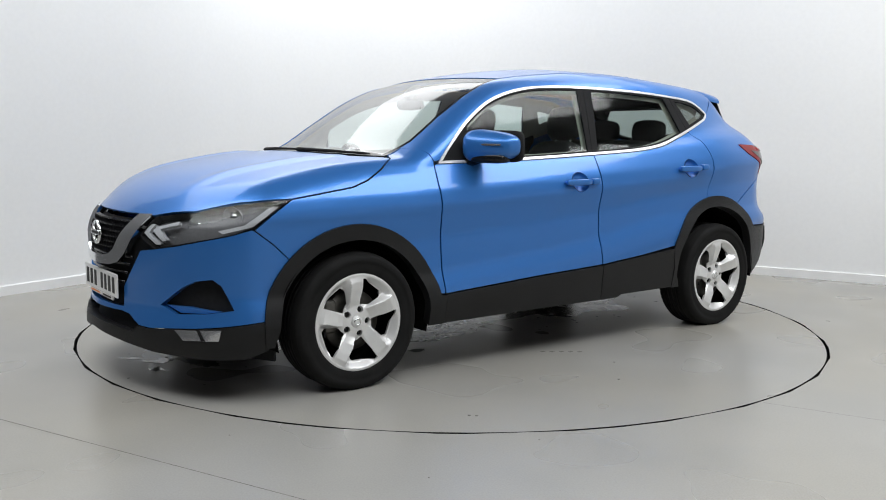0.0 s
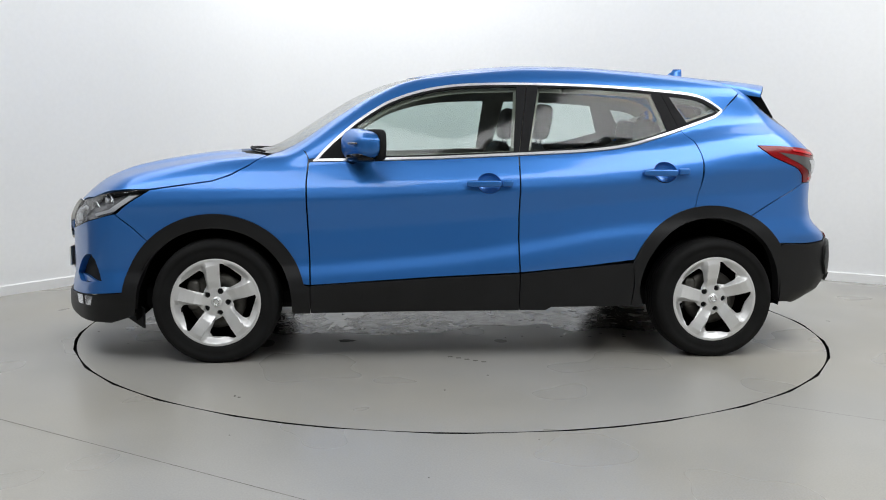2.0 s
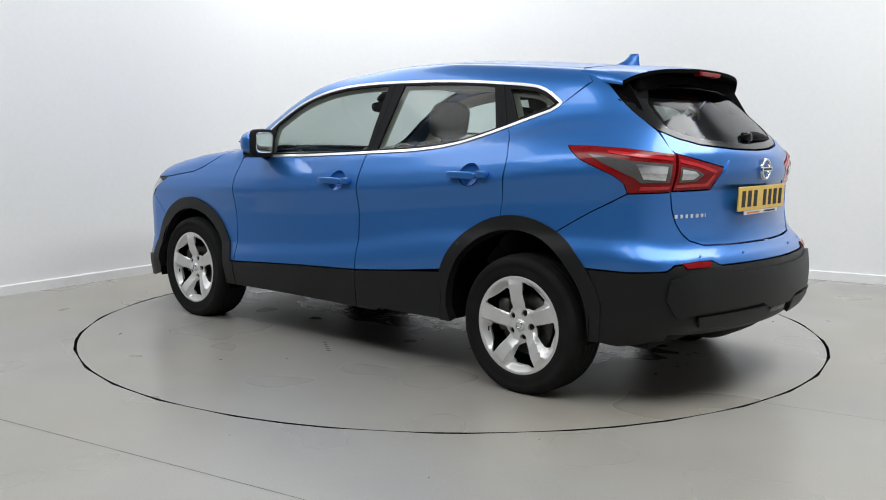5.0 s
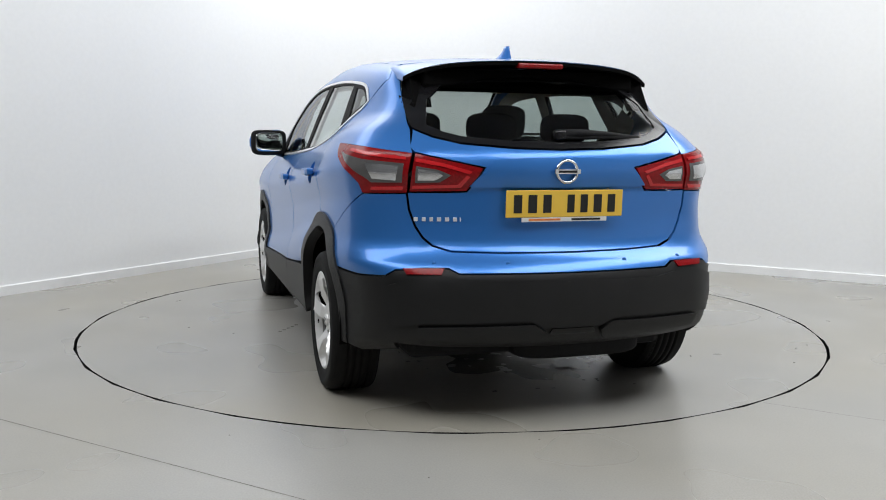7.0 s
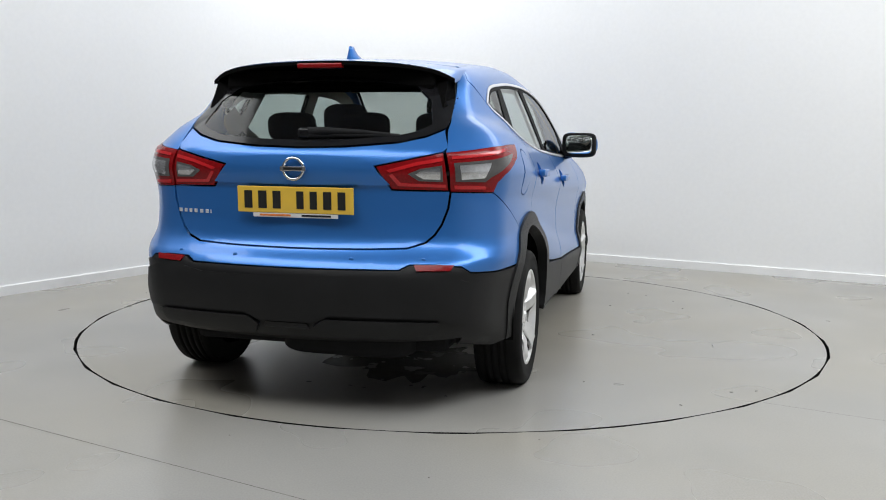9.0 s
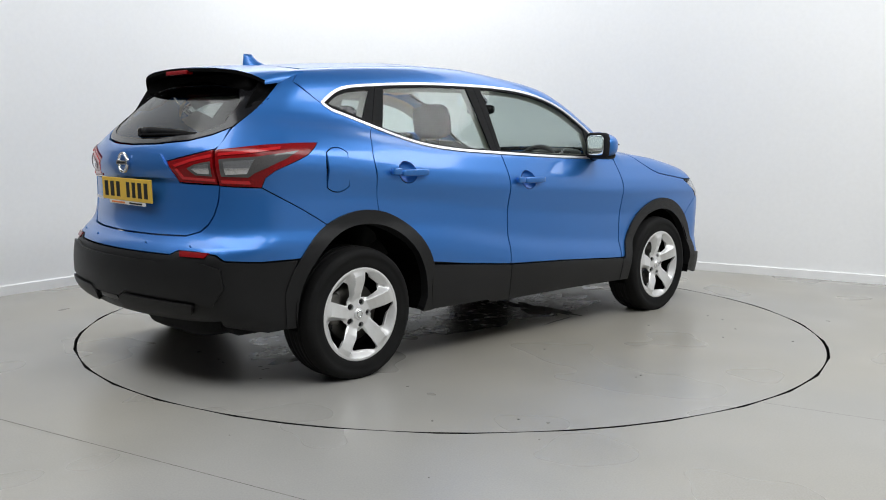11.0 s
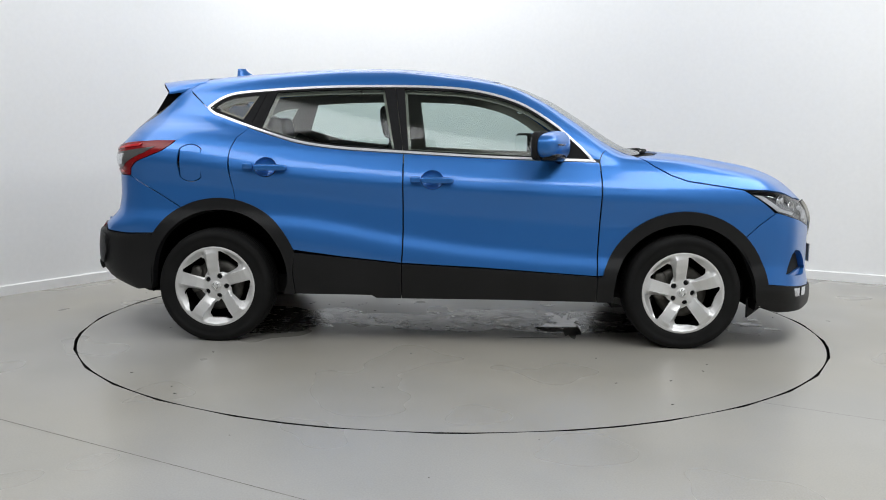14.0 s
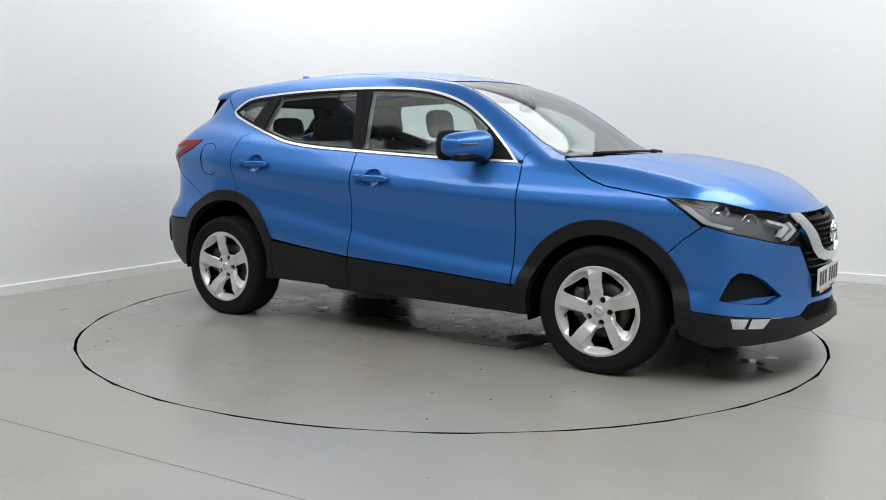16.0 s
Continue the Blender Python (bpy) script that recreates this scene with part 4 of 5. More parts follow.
# roof aerial: a swept fin on a foot
v, f, n = [], [], 12
prof = [(-1.215, 0.0, 0.040), (-1.265, 0.010, 0.034), (-1.315, 0.028, 0.022), (-1.343, 0.048, 0.014), (-1.352, 0.062, 0.010)]
for k, (xf, h, wd) in enumerate(prof):
    xb = -1.412 + 0.008 * k / 4
    for i in range(n):
        a = 2 * math.pi * i / n
        cx, rx = (xf + xb) / 2, (xf - xb) / 2
        v.append((cx + rx * math.cos(a), wd * math.sin(a) * 0.9, 1.540 + h))
for k in range(len(prof) - 1):
    f += [(k * n + i, k * n + (i + 1) % n, (k + 1) * n + (i + 1) % n, (k + 1) * n + i) for i in range(n)]
f.append(tuple((len(prof) - 1) * n + i for i in range(n)))
mesh_object("roof_aerial", v, f, PAINT, True, car)

# rear wiper
wiper = tube("rear_wiper", [(-1.985, -0.02, 1.19), (-1.992, -0.10, 1.195), (-1.965, -0.25, 1.19), (-1.935, -0.38, 1.18)], [0.022, 0.017, 0.012, 0.008], MATT_BLACK, car, 10)
tube("wiper_blade", [(-2.0, 0.0, 1.175), (-1.985, -0.15, 1.178), (-1.96, -0.28, 1.178), (-1.925, -0.41, 1.176)], 0.010, MATT_BLACK, wiper)
soft_box("wiper_pivot", (0.05, 0.06, 0.05), GLOSS_BLACK, wiper, pose(-1.985, -0.01, 1.185), 3)

# tailgate panel for the plate: a raised brow above it
panel("gate_brow", rear((0.292, 1.082), (0.15, 1.090), (0.0, 1.092), (-0.15, 1.090), (-0.292, 1.082), (-0.335, 1.04), (-0.395, 0.978), (-0.2, 0.974), (0.2, 0.974), (0.395, 0.978), (0.335, 1.04)),
      WT, PAINT, gate, 0.03, 0.010, 0.012, 0.0)


def plate(name, mat, x, zc, tilt, facing, label):
    """A number plate with plain bars for its characters and its small print."""
    ob = block(name, (-0.004, -0.26, -0.0555), (0.004, 0.26, 0.0555), mat, car, 0.003, pose(x, 0, zc, 0, tilt, 0 if facing > 0 else 180))
    tagged(ob, label)
    y = 0.232
    for i, wd in enumerate((0.048, 0.05, 0.046, 0.046, 0, 0.05, 0.052, 0.05)):
        if wd:
            block("character_bar", (0.0035, y - wd + 0.007, -0.037), (0.0055, y - 0.007, 0.037), INK, ob, 0)
        y -= (wd or 0.03) + 0.0135
    foot = block("dealer_strip", (-0.003, -0.19, -0.074), (0.003, 0.19, -0.0565), PLATE_W, ob, 0.001)
    block("print_bar", (0.0028, -0.16, -0.069), (0.0042, -0.02, -0.061), ORANGE, foot, 0)
    block("print_bar", (0.0028, 0.03, -0.069), (0.0042, 0.16, -0.061), INK, foot, 0)
    return ob


plate("rear_number_plate", PLATE_Y, -2.078, 0.907, 2, -1, "yellow rear number plate with black characters")


def emblem(x, z, r, tilt, facing):
    m = pose(x, 0, z, 0, tilt, 90 if facing < 0 else -90)
    ring = lathe("emblem", [(r, 0.0), (r * 0.99, 0.008), (r * 0.93, 0.012), (r * 0.82, 0.012), (r * 0.76, 0.008), (r * 0.75, 0.0)], CHROME, car, m, 48)
    block("emblem_bar", (-r * 1.12, 0.004, -r * 0.2), (r * 1.12, 0.014, r * 0.2), CHROME, ring, 0.002)
    block("emblem_print", (-r * 0.8, 0.0135, -r * 0.09), (r * 0.8, 0.0155, r * 0.09), INK, ring, 0)
    return ring


tagged(emblem(-2.086, 1.038, 0.051, 0, -1), "round chrome emblem with a cross bar")
y = 0.615
for wd in (0.026, 0.024, 0.022, 0.026, 0.026, 0.024, 0.006):
    p = rear((y - wd / 2, 0.842))[0]
    block("badge_bar", (-0.002, -wd * 0.32, -0.008), (0.003, wd * 0.32, 0.008), SATIN, car, 0.001, pose(p[0] - 0.002, p[1], p[2], 0, 0, -12))
    y -= wd + 0.006

# ---- nose ----
WN = way_end(1.0, 1)
gr = join(Q(1, (2.156, 0.0, 0.798), (2.153, 0.104, 0.798), (2.113, 0.326, 0.795), (2.082, 0.418, 0.800), (2.145, 0.372, 0.72), (2.120, 0.455, 0.668), (2.150, 0.385, 0.655), (2.176, 0.331, 0.577), (2.200, 0.262, 0.482),
              (2.205, 0.262, 0.390), (2.235, 0.0, 0.386)))
panel("grille_back", full(gr), WN, MATT_BLACK, car, 0.05, -0.035, 0.0, 0.0)


def grille_cells():
    """Honeycomb of short bars behind the emblem."""
    poly = np.array([(-0.29, 0.785), (0.29, 0.785), (0.17, 0.635), (-0.17, 0.635)])
    a, v, f = 0.017, [], []
    for r in range(-1, 9):
        for c in range(-14, 15):
            cy, cz = (c + 0.5 * (r % 2)) * a * 1.732, 0.64 + r * a * 1.5
            if not in_poly(np.array([(cy, cz)]), poly)[0]:
                continue
            p = cast(np.array([(2.8, cy, cz)]), [-1, 0, 0], 2)[0]
            o = len(v)
            for rad, dx in ((a * 0.98, -0.028), (a * 0.98, -0.004), (a * 0.72, -0.006), (a * 0.66, -0.028)):
                v += [(p[0] + dx, cy + rad * math.sin(math.radians(60 * k)), cz + rad * math.cos(math.radians(60 * k))) for k in range(6)]
            for b in range(3):
                f += [(o + b * 6 + k, o + b * 6 + (k + 1) % 6, o + b * 6 + 6 + (k + 1) % 6, o + b * 6 + 6 + k) for k in range(6)]
    return mesh_object("grille_mesh", v, f, GLOSS_BLACK, False, car)


grille_cells()
for zz in (0.50, 0.545, 0.585, 0.62):
    wd = 0.24 + (zz - 0.48) * 0.55
    pts = [cast(np.array([(2.8, y, zz)]), [-1, 0, 0], 2)[0] - np.array((0.012, 0, 0)) for y in np.linspace(-wd, wd, 15)]
    tube("grille_slat", pts, 0.007, GLOSS_BLACK, car, 6)
vo = Q(1, (2.084, 0.41, 0.801), (2.14, 0.345, 0.715), (2.178, 0.285, 0.635), (2.200, 0.232, 0.592), (2.218, 0.16, 0.575), (2.230, 0.05, 0.569), (2.23, 0.0, 0.569))
vi = Q(1, (2.235, 0.0, 0.612), (2.23, 0.08, 0.613), (2.218, 0.150, 0.624), (2.200, 0.195, 0.65), (2.160, 0.262, 0.73), (2.115, 0.322, 0.797))
panel("grille_surround", join(vo[:-1], mirrored(vo), mirrored(vi), vi[1:]), WN, SURROUND, car, 0.02, 0.014, 0.03, 0.0, "chrome V-shaped grille surround")
tagged(emblem(2.236, 0.712, 0.057, 0, 1), "round chrome emblem with a cross bar")
plate("front_number_plate", PLATE_W, 2.228, 0.482, 0, 1, "white front number plate with black characters")
bl = join(S(1, *arc(*FA, 0.462, 8, 44)), S(1, (1.732, 0.70), (1.82, 0.768)), Q(1, *HEAD[7:12][::-1]), Q(1, (2.150, 0.385, 0.658), (2.176, 0.331, 0.577), (2.200, 0.262, 0.482), (2.205, 0.258, 0.392), (2.235, 0.0, 0.388)))
bd = join(Q(1, (2.235, 0.0, 0.362), (2.20, 0.25, 0.366), (2.19, 0.31, 0.360), (2.168, 0.385, 0.318), (2.145, 0.45, 0.314), (2.012, 0.679, 0.334), (1.90, 0.795, 0.352), (1.778, 0.865, 0.372)))
intake = [(2.103, 0.498, 0.425), (2.04, 0.609, 0.512), (2.0, 0.67, 0.542), (1.957, 0.735, 0.555), (1.93, 0.760, 0.53), (1.892, 0.797, 0.421), (1.98, 0.70, 0.400), (2.069, 0.575, 0.390)]
panel("front_bumper", [join(bl, mirrored(bl)[1:], mirrored(bd)[:-1], bd), Q(1, *intake), Q(-1, *intake)], WN, PAINT, car, 0.032, 0, 0.035, 0.0012)
lip_top = bd[1:] - np.array((0, 0, 0.003))
lip_low = join(Q(1, (1.76, 0.85, 0.24), (1.85, 0.81, 0.215), (2.017, 0.68, 0.212), (2.13, 0.485, 0.216), (2.22, 0.25, 0.242), (2.25, 0.0, 0.262)))
lip_mid = join(Q(1, (2.25, 0.0, 0.302), (2.235, 0.2, 0.296), (2.19, 0.36, 0.288)))
panel("front_lip", join(lip_top[2:], lip_low, mirrored(lip_low)[1:], mirrored(lip_top[2:]), mirrored(lip_mid), lip_mid[1:]), WN, CLAD, car, 0.04, 0.008, 0.06, 0.0, "black grained plastic lower lip")
panel("lower_grille", full(join(Q(1, (2.235, 0.0, 0.36), (2.20, 0.25, 0.364), (2.19, 0.31, 0.358), (2.168, 0.385, 0.316), (2.19, 0.36, 0.27), (2.25, 0.0, 0.27)))), WN, MATT_BLACK, car, 0.05, -0.05, 0.0, 0.0)
for s in (1, -1):
    panel("intake_back", Q(s, *[(a - 0.01, b, c) for a, b, c in intake]), WN, MATT_BLACK, car, 0.05, -0.034, 0.0, -0.01)
    panel("intake_blade", Q(s, (2.098, 0.508, 0.424), (2.03, 0.635, 0.424), (1.97, 0.712, 0.416), (1.93, 0.755, 0.412), (1.98, 0.70, 0.400), (2.06, 0.590, 0.396)), WN, PAINT, car, 0.03, -0.020, 0.02, 0.0)
    fog = panel("fog_lamp", Q(s, (1.935, 0.778, 0.338), (2.0, 0.70, 0.330), (2.07, 0.59, 0.322), (2.047, 0.638, 0.281), (1.945, 0.770, 0.294)), WN, REFLECT, car, 0.02, 0.010, 0.01, 0.0, "pale fog lamp in the black lip")
    panel("fog_bezel", Q(s, (1.995, 0.702, 0.331), (2.004, 0.690, 0.330), (1.995, 0.715, 0.288), (1.985, 0.728, 0.289)), WN, MATT_BLACK, fog, 0.02, 0.013, 0.004, 0.0)
    # headlamp: a dark tray, bright parts in it and a clear cover
    tray = panel("headlamp", Q(s, *HEAD), WN, TRAY, car, 0.03, -0.045, 0.0, 0.002, "clear-lensed headlamp with a dark inner tray")
    panel("headlamp_edge", [Q(s, *HEAD), Q(s, *[(a * 0.992 + 0.015, 0.62 + (b - 0.62) * 0.955, 0.775 + (c - 0.775) * 0.90) for a, b, c in HEAD])], WN, MATT_BLACK, tray, 0.02, -0.003, 0.04, 0.002)
    panel("headlamp_lens", Q(s, *HEAD), WN, LENS, tray, 0.05, -0.001, 0.0, 0.003)
    bright = [(1.70, 0.846, 0.868), (1.745, 0.838, 0.862), (1.84, 0.80, 0.79), (1.92, 0.735, 0.757), (1.91, 0.752, 0.748), (1.815, 0.825, 0.785), (1.745, 0.848, 0.838)]
    panel("daytime_strip", Q(s, *bright), WN, STRIP, tray, 0.02, -0.010, 0.02, 0.0)
    for pts in ([(2.10, 0.455, 0.765), (2.03, 0.56, 0.79), (2.03, 0.56, 0.772), (2.085, 0.475, 0.753), (2.075, 0.525, 0.712), (2.09, 0.505, 0.705), (2.115, 0.44, 0.75)],
                [(2.128, 0.42, 0.74), (2.10, 0.44, 0.775), (2.115, 0.42, 0.778), (2.14, 0.385, 0.74), (2.112, 0.47, 0.69), (2.10, 0.495, 0.692)]):
        panel("daytime_strip", Q(s, *pts), WN, STRIP, tray, 0.015, -0.010, 0.02, 0.0)
    for (x, y, z), r in (((1.88, 0.742, 0.818), 0.040), ((1.985, 0.615, 0.775), 0.040)):
        cup = lathe("projector", [(0.010, -0.030), (0.026, -0.024), (0.040, -0.008), (0.046, 0.006), (0.048, 0.008), (0.048, 0.0)], REFLECT, tray,
                    pose(x - 0.012, y * s, z, 0, 0, 38 * s - 90), 28)
        lathe("projector_lens", [(0.0001, 0.004), (0.012, 0.002), (0.021, -0.006), (0.026, -0.022)], CHROME, cup, None, 24)

# front wipers and their arms on the cowl
for y0, y1 in ((-0.52, 0.10), (0.08, 0.60)):
    pts = [T((1.205 - 0.36 * y * y, y))[0] + np.array((0.012, 0, 0.006)) for y in np.linspace(y0, y1, 9)]
    arm = tube("front_wiper", pts, [0.010, 0.010, 0.009, 0.008, 0.008, 0.007, 0.006, 0.006, 0.005], MATT_BLACK, car)


# ---- wheels ----
def build_wheel():
    """An alloy wheel with its hub at the origin and its face towards +y; five broad swept spokes."""
    outline = [(0.2305 * math.cos(2 * math.pi * i / 90), 0.2305 * math.sin(2 * math.pi * i / 90)) for i in range(90)]
    holes = []
    corners = [(83.8, 0.2050), (79.5, 0.2055), (46.0, 0.1850), (41.5, 0.1690), (41.0, 0.1570), (47.5, 0.1010), (55.0, 0.0910), (63.0, 0.0880), (72.0, 0.0810), (75.5, 0.0840)]
    flat = [(r * math.cos(radians(a)), r * math.sin(radians(a))) for a, r in corners]
    hole = [(math.degrees(math.atan2(v, u)), math.hypot(u, v)) for u, v in dense(np.array(flat), 0.006)]
    for k in range(5):
        holes.append(np.array([(r * math.cos(radians(a + 72 * k)), r * math.sin(radians(a + 72 * k))) for a, r in hole]))
    for k in range(5):
        a = radians(70 + 72 * k)
        holes.append(np.array([(0.060 * math.cos(a) + 0.0160 * math.cos(2 * math.pi * i / 12), 0.060 * math.sin(a) + 0.0160 * math.sin(2 * math.pi * i / 12)) for i in range(12)]))

    def height(u, v):
        r, a = np.hypot(u, v), (np.degrees(np.arctan2(v, u)) - 82) % 72
        dish = np.interp(r, [0, 0.04, 0.075, 0.10, 0.16, 0.205, 0.222, 0.2305], [-0.022, -0.022, -0.026, -0.020, -0.006, 0.0, 0.003, 0.0])
        edge = np.interp(r, [0.08, 0.10, 0.156, 0.19], [36, 31, 23.4, 21.5])
        over = a - edge
        fold = np.where(over < 0, 0.004 + 0.010 * a / edge, np.interp(over, [0, 1.5, 9, 14], [0.016, 0.008, -0.026, -0.026]))
        fold = np.where(a > 62, -0.026 + 0.030 * (a - 62) / 10, fold)
        return dish + fold * np.interp(r, [0.07, 0.11, 0.19, 0.215], [0, 1, 1, 0])
    v2, tri, loops = fill([np.array(outline)] + holes, 0.006)
    p = np.stack([-v2[:, 0], height(v2[:, 0], v2[:, 1]), v2[:, 1]], -1)
    e = 0.0012
    n = np.stack([(height(v2[:, 0] + e, v2[:, 1]) - height(v2[:, 0] - e, v2[:, 1])) / (2 * e), 0 * v2[:, 0] + 1,
                  -(height(v2[:, 0], v2[:, 1] + e) - height(v2[:, 0], v2[:, 1] - e)) / (2 * e)], -1)
    n /= np.linalg.norm(n, axis=1, keepdims=True)
    v, nn, f = shell(p, n, tri, loops[1:], 0.014)
    wheel = smooth_object("wheel", v, nn, f, ALLOY, car)
    tagged(wheel, "silver five-spoke alloy wheel with a black tyre")
    # barrel coloured near-black to stand for the shade behind the spokes
    lathe("barrel", [(0.2305, 0.0), (0.228, -0.012), (0.215, -0.02), (0.205, -0.06), (0.20, -0.18)], SHADE_BLACK, wheel)
    lathe("brake_disc", [(0.0001, -0.085), (0.07, -0.085), (0.075, -0.072), (0.145, -0.072), (0.147, -0.09)], BRAKE, wheel)
    # added disc that closes the wheel with painted shade
    lathe("wheel_shade_disc", [(0.0001, -0.13), (0.21, -0.13)], SHADE_BLACK, wheel)
    soft_box("brake_caliper", (0.07, 0.06, 0.16), BRAKE, wheel, pose(0.12, -0.075, 0.03), 4, 8)
    cap = lathe("hub_cap", [(0.0001, -0.012), (0.020, -0.0125), (0.027, -0.016), (0.029, -0.024)], ALLOY, wheel, None, 32)
    lathe("cap_ring", [(0.012, -0.0115), (0.014, -0.0095), (0.017, -0.0095), (0.019, -0.0125)], CHROME, cap, None, 32)
    for k in range(5):
        a = radians(70 + 72 * k)
        lathe("wheel_nut", [(0.0001, -0.030), (0.008, -0.030), (0.009, -0.036), (0.0125, -0.042), (0.0125, -0.05)], MATT_BLACK, wheel,
              pose(-0.060 * math.cos(a), 0, 0.060 * math.sin(a)), 6, False)
    prof = [(0.222, -0.004), (0.234, 0.004), (0.240, 0.006), (0.262, 0.010), (0.280, 0.009), (0.282, 0.011), (0.306, 0.006), (0.318, -0.006), (0.3235, -0.022), (0.327, -0.05)]
    for k in range(4):
        y = -0.062 - k * 0.032
        prof += [(0.328, y + 0.006), (0.320, y + 0.004), (0.320, y - 0.004), (0.328, y - 0.006)]
    prof += [(0.3235, -0.198), (0.30, -0.21), (0.25, -0.215), (0.222, -0.205)]
    tyre = lathe("tyre", prof, TYRE, wheel, None, 96)
    # shoulder blocks of the tread
    v, f = [], []
    for k in range(60):
        for y0, y1 in ((-0.050, -0.008), (-0.205, -0.168)):
            a0, a1 = 2 * math.pi * k / 60, 2 * math.pi * (k + 0.72) / 60
            o = len(v)
            for a in (a0, a1):
                for y in (y0, y1):
                    r = 0.3285 if abs(y + 0.1) < 0.07 else 0.3195
                    v += [(r * math.cos(a), y, r * math.sin(a)), ((r - 0.012) * math.cos(a), y, (r - 0.012) * math.sin(a))]
            f += [(o, o + 2, o + 6, o + 4), (o, o + 4, o + 5, o + 1), (o + 2, o + 3, o + 7, o + 6), (o, o + 1, o + 3, o + 2), (o + 4, o + 6, o + 7, o + 5)]
    for q in tyre.data.vertices:
        q.co.z = max(q.co.z, -HUB)
    v = [(a, b, max(d, 0.0005 - HUB)) for a, b, d in v]
    tagged(mesh_object("tread", v, f, TYRE, False, tyre), kind="stuff")
    block("valve", (-0.003, -0.012, -0.02), (0.003, -0.006, 0.0), MATT_BLACK, wheel, 0.001, pose(0.175, 0, -0.03))
    return wheel


HUB = 0.3175
wheel = build_wheel()
wheel.matrix_basis = pose(1.319, 0.880, HUB)
copy_thing(wheel, pose(-1.327, 0.880, HUB, 0, 0, 0))
copy_thing(wheel, pose(1.319, -0.880, HUB, 0, 0, 180))
copy_thing(wheel, pose(-1.327, -0.880, HUB, 0, 0, 180))

# ---- underside ----
for s in (1, -1):
    for (cx, cz), r in ((FA, 0.405), (RA, 0.405)):
        v, f, n = [], [], 24
        for i in range(n + 1):
            a = radians(-12 + 204 * i / n)
            v += [(cx + r * math.cos(a), 0.868 * s, cz + r * math.sin(a)), (cx + r * math.cos(a), 0.50 * s, cz + r * math.sin(a))]
        f = [(2 * i, 2 * i + 1, 2 * i + 3, 2 * i + 2) for i in range(n)]
        v.append((cx, 0.50 * s, cz))
        f += [(2 * i + 1, len(v) - 1, 2 * i + 3) for i in range(n)]
        # the liner's near-black colour holds the shade of the wheel arch
        mesh_object("arch_liner", v, f, SHADE_BLACK, False, car)
    block("air_flap", (-0.006, -0.17, -0.055), (0.006, 0.17, 0.055), MATT_BLACK, car, 0.004, pose(1.78, 0.64 * s, 0.222, 0, 0, 28 * s))
block("underbody", (-1.85, -0.60, 0.235), (2.0, 0.60, 0.36), MATT_BLACK, car, 0.03)
block("cabin_floor", (-0.86, -0.83, 0.27), (0.90, 0.83, 0.40), MATT_BLACK, car, 0.02)
block("boot_floor", (-2.02, -0.50, 0.36), (-0.9, 0.50, 0.62), MATT_BLACK, car, 0.02)
block("engine_bay", (0.92, -0.48, 0.36), (1.98, 0.48, 0.70), MATT_BLACK, car, 0.02)
soft_box("silencer", (0.34, 0.62, 0.17), MATT_BLACK, car, pose(-1.78, -0.16, 0.295), 5)

# ---- cabin ----
def seat(x, y, wide, back_top):
    base = soft_box("front_seat", (0.52, wide, 0.20), CLOTH, car, pose(x, y, 0.58, 0, -6, 0), 4)
    soft_box("seat_back", (0.14, wide, 0.64), CLOTH, base, pose(-0.30, 0, 0.30, 0, -14, 0), 4)
    soft_box("head_rest", (0.10, 0.27, 0.20), CLOTH, base, pose(-0.40, 0, 0.73, 0, -4, 0), 3.6)
    for dy in (-0.06, 0.06):
        tube("rest_post", [(-0.40, dy, 0.55), (-0.40, dy, 0.70)], 0.007, CHROME, base, 6)


seat(0.02, 0.37, 0.50, 1.1)
seat(0.10, -0.37, 0.50, 1.1)
bench = soft_box("rear_bench", (0.50, 1.30, 0.20), CLOTH, car, pose(-0.80, 0, 0.62), 5)
soft_box("bench_back", (0.15, 1.30, 0.62), CLOTH, bench, pose(-0.28, 0, 0.24, 0, -14, 0), 5)
for dy in (-0.40, 0.0, 0.40):
    soft_box("head_rest", (0.09, 0.26, 0.15), CLOTH, bench, pose(-0.38, dy, 0.60, 0, -6, 0), 3.4)
dash = soft_box("dashboard", (0.50, 1.42, 0.34), DASH, car, pose(0.93, 0, 0.90), 4, 14)
soft_box("instrument_hood", (0.22, 0.34, 0.09), DASH, dash, pose(-0.12, -0.37, 0.165), 3)
block("display", (-0.265, -0.11, -0.02), (-0.245, 0.11, 0.10), GLOSS_BLACK, dash, 0.004)
block("parcel_shelf", (-1.75, -0.56, 0.985), (-1.16, 0.56, 1.005), CLOTH, car, 0.005)
rim_pts = [(0.185 * math.cos(2 * math.pi * i / 32), 0.185 * math.sin(2 * math.pi * i / 32)) for i in range(32)]
steer = tube("steering_wheel", [(0.0 + b * 0.40, a, b * 0.92) for a, b in rim_pts], 0.016, DASH, car, 8, True)
steer.matrix_basis = pose(0.56, -0.37, 0.945)
soft_box("steering_boss", (0.06, 0.17, 0.14), DASH, steer, pose(0.03, 0, -0.01, 0, 24, 0), 3)
for a0 in (0, 180, 270):
    a = radians(a0)
    tube("steering_spoke", [(0.02, 0.05 * math.cos(a), 0.05 * math.sin(a)), (0.184 * 0.40 * math.sin(a), 0.184 * math.cos(a), 0.184 * 0.92 * math.sin(a))], 0.014, DASH, steer, 6)
mir = soft_box("interior_mirror", (0.03, 0.23, 0.065), GLOSS_BLACK, car, pose(0.44, 0, 1.36, 0, 10, 6), 4)
tube("mirror_stem", [(0.0, 0, 0.03), (0.0, 0, 0.07)], 0.010, MATT_BLACK, mir, 6)
soft_box("sensor_pod", (0.12, 0.10, 0.04), MATT_BLACK, mir, pose(-0.03, 0, 0.07, 0, 24, 0), 3)


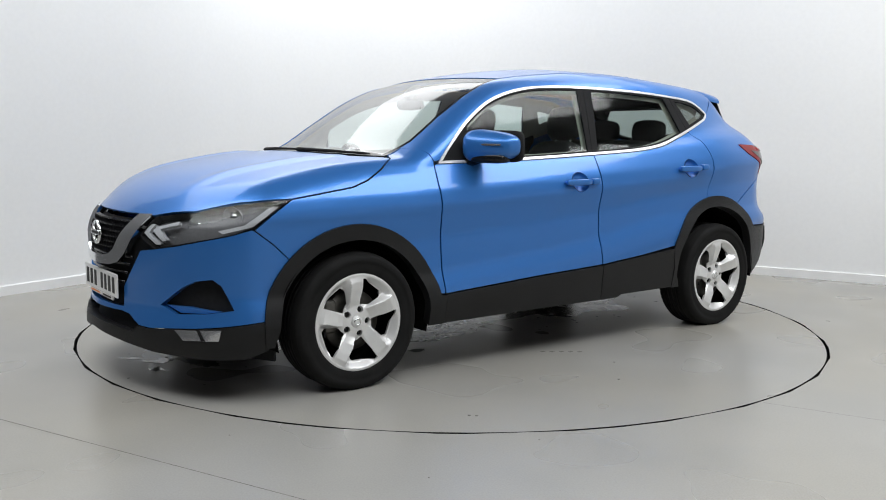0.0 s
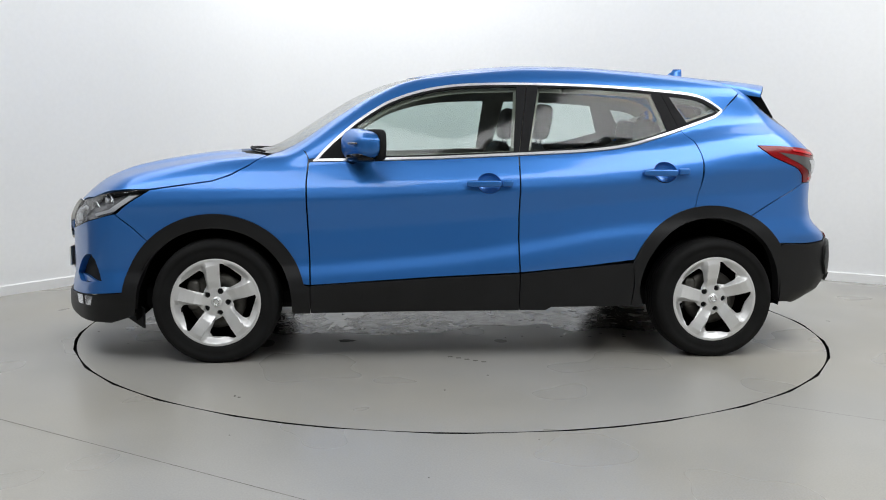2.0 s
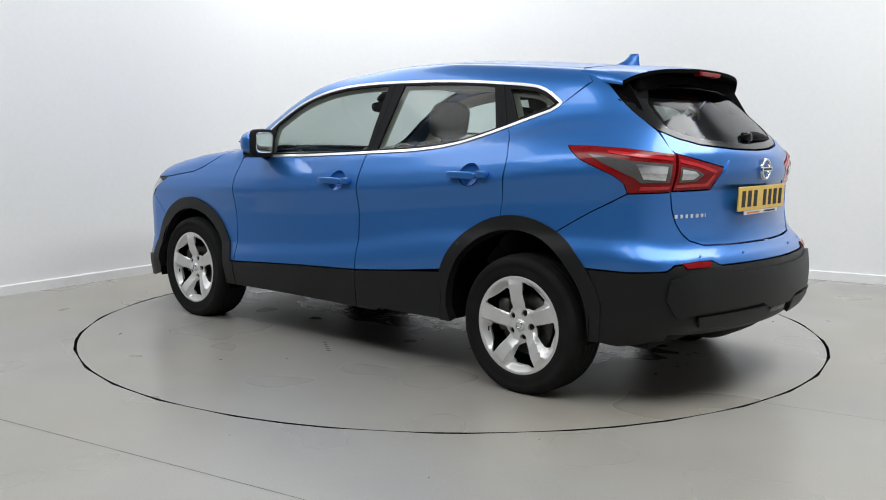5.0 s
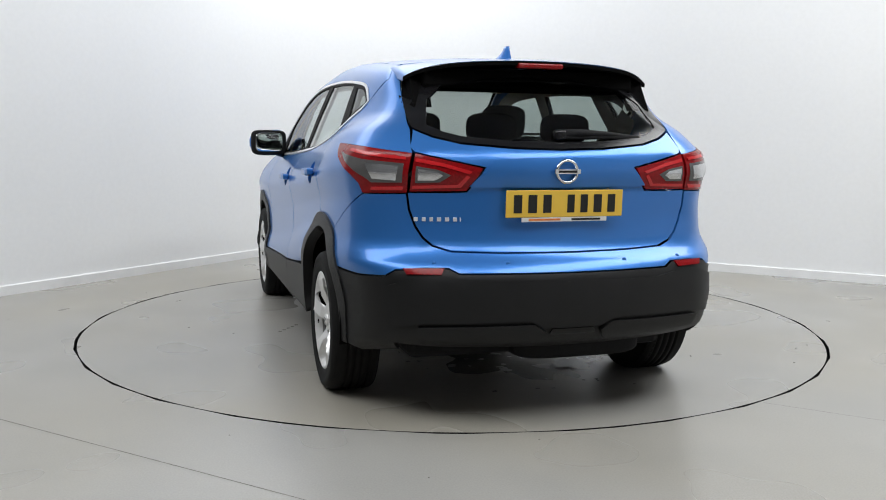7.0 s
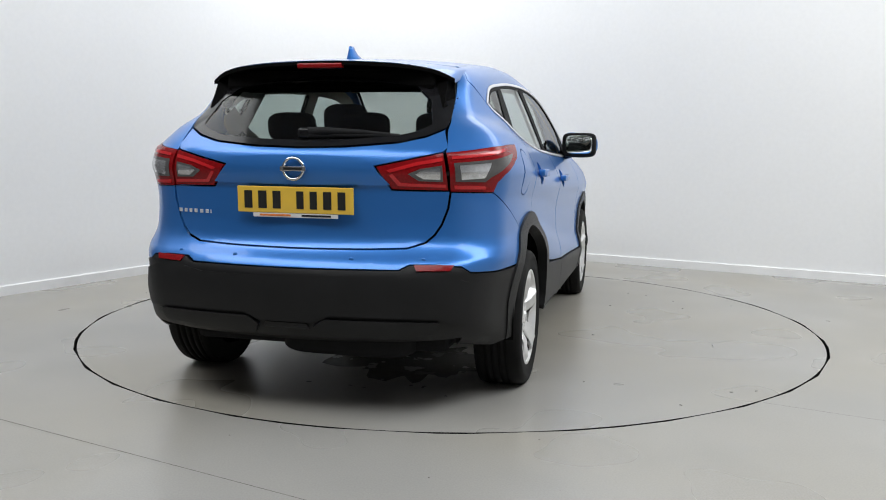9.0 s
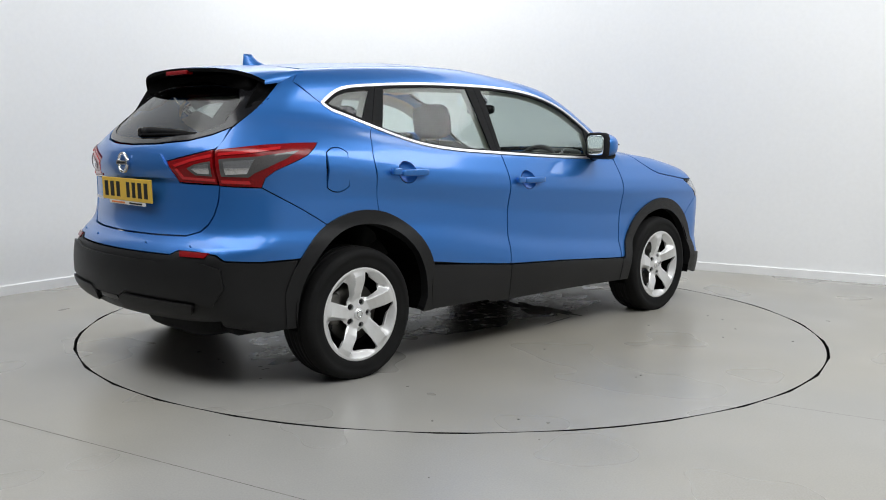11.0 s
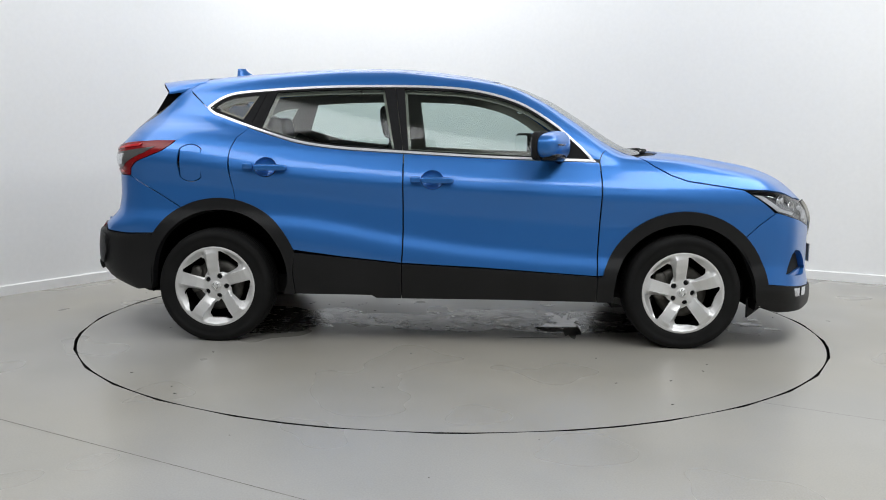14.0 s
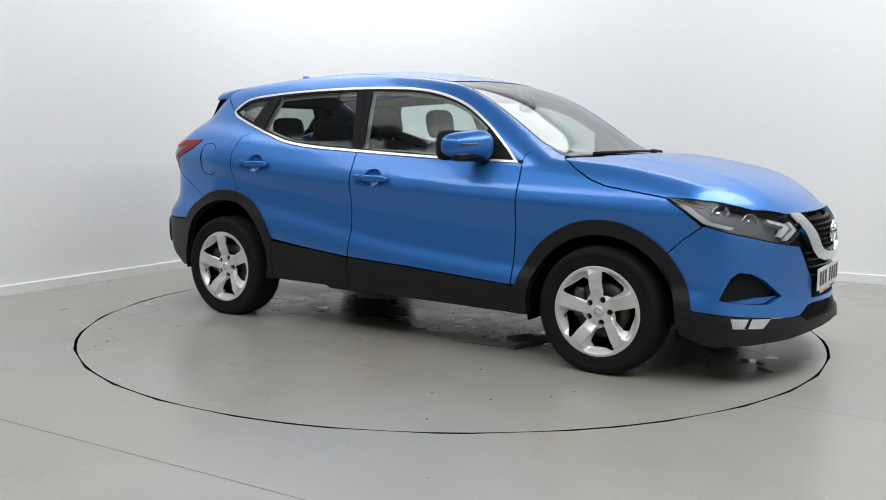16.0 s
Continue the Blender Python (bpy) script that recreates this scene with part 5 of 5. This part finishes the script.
# ---- water and marks on the plate, in the car's own plan ----
WATER = material("standing_water", (0.22, 0.218, 0.21), rough=0.02, spec=0.5, grain=0.1, grain_scale=20)
# damp film whose colour also carries some of the shade under the car
WET_SHADED = material("damp_shaded_coating", (0.12, 0.118, 0.110), rough=0.24, spec=0.45, grain=0.10, grain_scale=30, rough_var=0.05, stain=0.15, stain_scale=4)
rng = random.Random(4)


def blob(cx, cy, rx, ry, z, rough, n=40, turn_by=0.0):
    """A pool's flat outline with an uneven edge."""
    ph = rng.random() * 50
    pts = [(0.0, 0.0)]
    for i in range(n):
        a = 2 * math.pi * i / n
        k = 1 + rough * noise.noise((math.cos(a) * 1.8 + ph, math.sin(a) * 1.8, ph)) * 1.6 + rough * 0.6 * noise.noise((math.cos(a) * 5 + ph, math.sin(a) * 5, 3.0))
        pts.append((rx * k * math.cos(a), ry * k * math.sin(a)))
    c, s = math.cos(turn_by), math.sin(turn_by)
    v = [(cx + x * c - y * s, cy + x * s + y * c, z) for x, y in pts]
    return v, [(0, 1 + i, 1 + (i + 1) % n) for i in range(n)]


def pools(name, specs, mat, label):
    v, f = [], []
    for k, spec in enumerate(specs):
        a, b = blob(*spec[:4], spec[4] + 0.00004 * k, *spec[5:])
        o = len(v)
        v += a
        f += [tuple(i + o for i in t) for t in b]
    ob = mesh_object(name, v, f, mat)
    return tagged(ob, label, "water", kind="stuff")


# wet floor below the car, painted darker to deepen the shade there
damp = pools("damp_shade_patch", [(0.35, -0.18, 0.95, 0.40, 0.0004, 0.4, 80), (-1.0, -0.25, 0.5, 0.36, 0.0004, 0.45, 70)], WET_SHADED,
             "damp film of water on the grey turntable, darkened with the car's shade")
drops = [(0.73, -0.20, 0.075, 0.25, 0.0012, 0.85, 70, -0.1), (0.66, 0.06, 0.035, 0.05, 0.0012, 0.5, 30), (0.62, -0.36, 0.07, 0.09, 0.0012, 0.6, 30),
         (0.66, 0.40, 0.05, 0.03, 0.0012, 0.4, 24), (-0.94, -0.33, 0.035, 0.03, 0.0012, 0.4, 24), (-1.33, -0.37, 0.03, 0.045, 0.0012, 0.5, 24),
         (1.90, -0.17, 0.07, 0.05, 0.0012, 0.7, 30), (2.0, -0.30, 0.05, 0.04, 0.0012, 0.7, 30),
         (1.72, 0.0, 0.05, 0.08, 0.0012, 0.7, 30), (1.97, -0.02, 0.03, 0.05, 0.0012, 0.6, 24), (-0.87, -0.44, 0.03, 0.02, 0.0012, 0.4, 20), (0.50, -0.66, 0.20, 0.008, 0.0012, 0.7, 40, 0.12)]
for _ in range(70):
    drops.append((rng.uniform(-1.8, 2.0), rng.uniform(-0.6, 0.45), rng.uniform(0.004, 0.013), rng.uniform(0.004, 0.013), 0.0012, 0.5, 10))
water = pools("water_puddle", drops, WATER, "small clear puddles and drips under the car")
for k in range(5):
    block("scuff_mark", (-0.013, -0.010, 0.0), (0.013, 0.010, 0.0006), JOINT, turntable, 0, pose(-0.07 + 0.042 * k, 0.93 + 0.1723 - 0.03 * k, 0.0))
for _ in range(24):
    a, rr = rng.uniform(0, 6.28), 2.2 * math.sqrt(rng.random())
    block("grit_speck", (-0.006, -0.004, 0.0), (0.006, 0.004, 0.002), JOINT, turntable, 0, pose(rr * math.cos(a), rr * math.sin(a), 0.0, 0, 0, rng.uniform(0, 180)))
grit_v, grit_f = [], []
for _ in range(70):
    gx, gy, gs = rng.uniform(-3.0, 3.2), rng.uniform(-4.2, 1.0), rng.uniform(0.002, 0.006)
    if math.hypot(gx, gy) < R_TABLE + 0.05:
        continue
    o = len(grit_v)
    grit_v += [(gx - gs, gy, 0), (gx, gy - gs * 0.7, 0), (gx + gs, gy, 0), (gx, gy + gs * 0.6, 0), (gx, gy, gs * 0.6)]
    grit_f += [(o, o + 1, o + 4), (o + 1, o + 2, o + 4), (o + 2, o + 3, o + 4), (o + 3, o, o + 4)]
tagged(mesh_object("grit", grit_v, grit_f, JOINT), "fine dark grit scattered on the grey floor", "grit", kind="stuff")


# ---- the turn ----
def turn(t):
    return pose(0, 0, 0, 0, 0, 216.859 - 15.6038 * t)


def motions():
    times = [i * 0.5 for i in range(33)]
    walk(turntable, [(t, turn(t)) for t in times])
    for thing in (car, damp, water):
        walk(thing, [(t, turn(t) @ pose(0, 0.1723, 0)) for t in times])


motions()
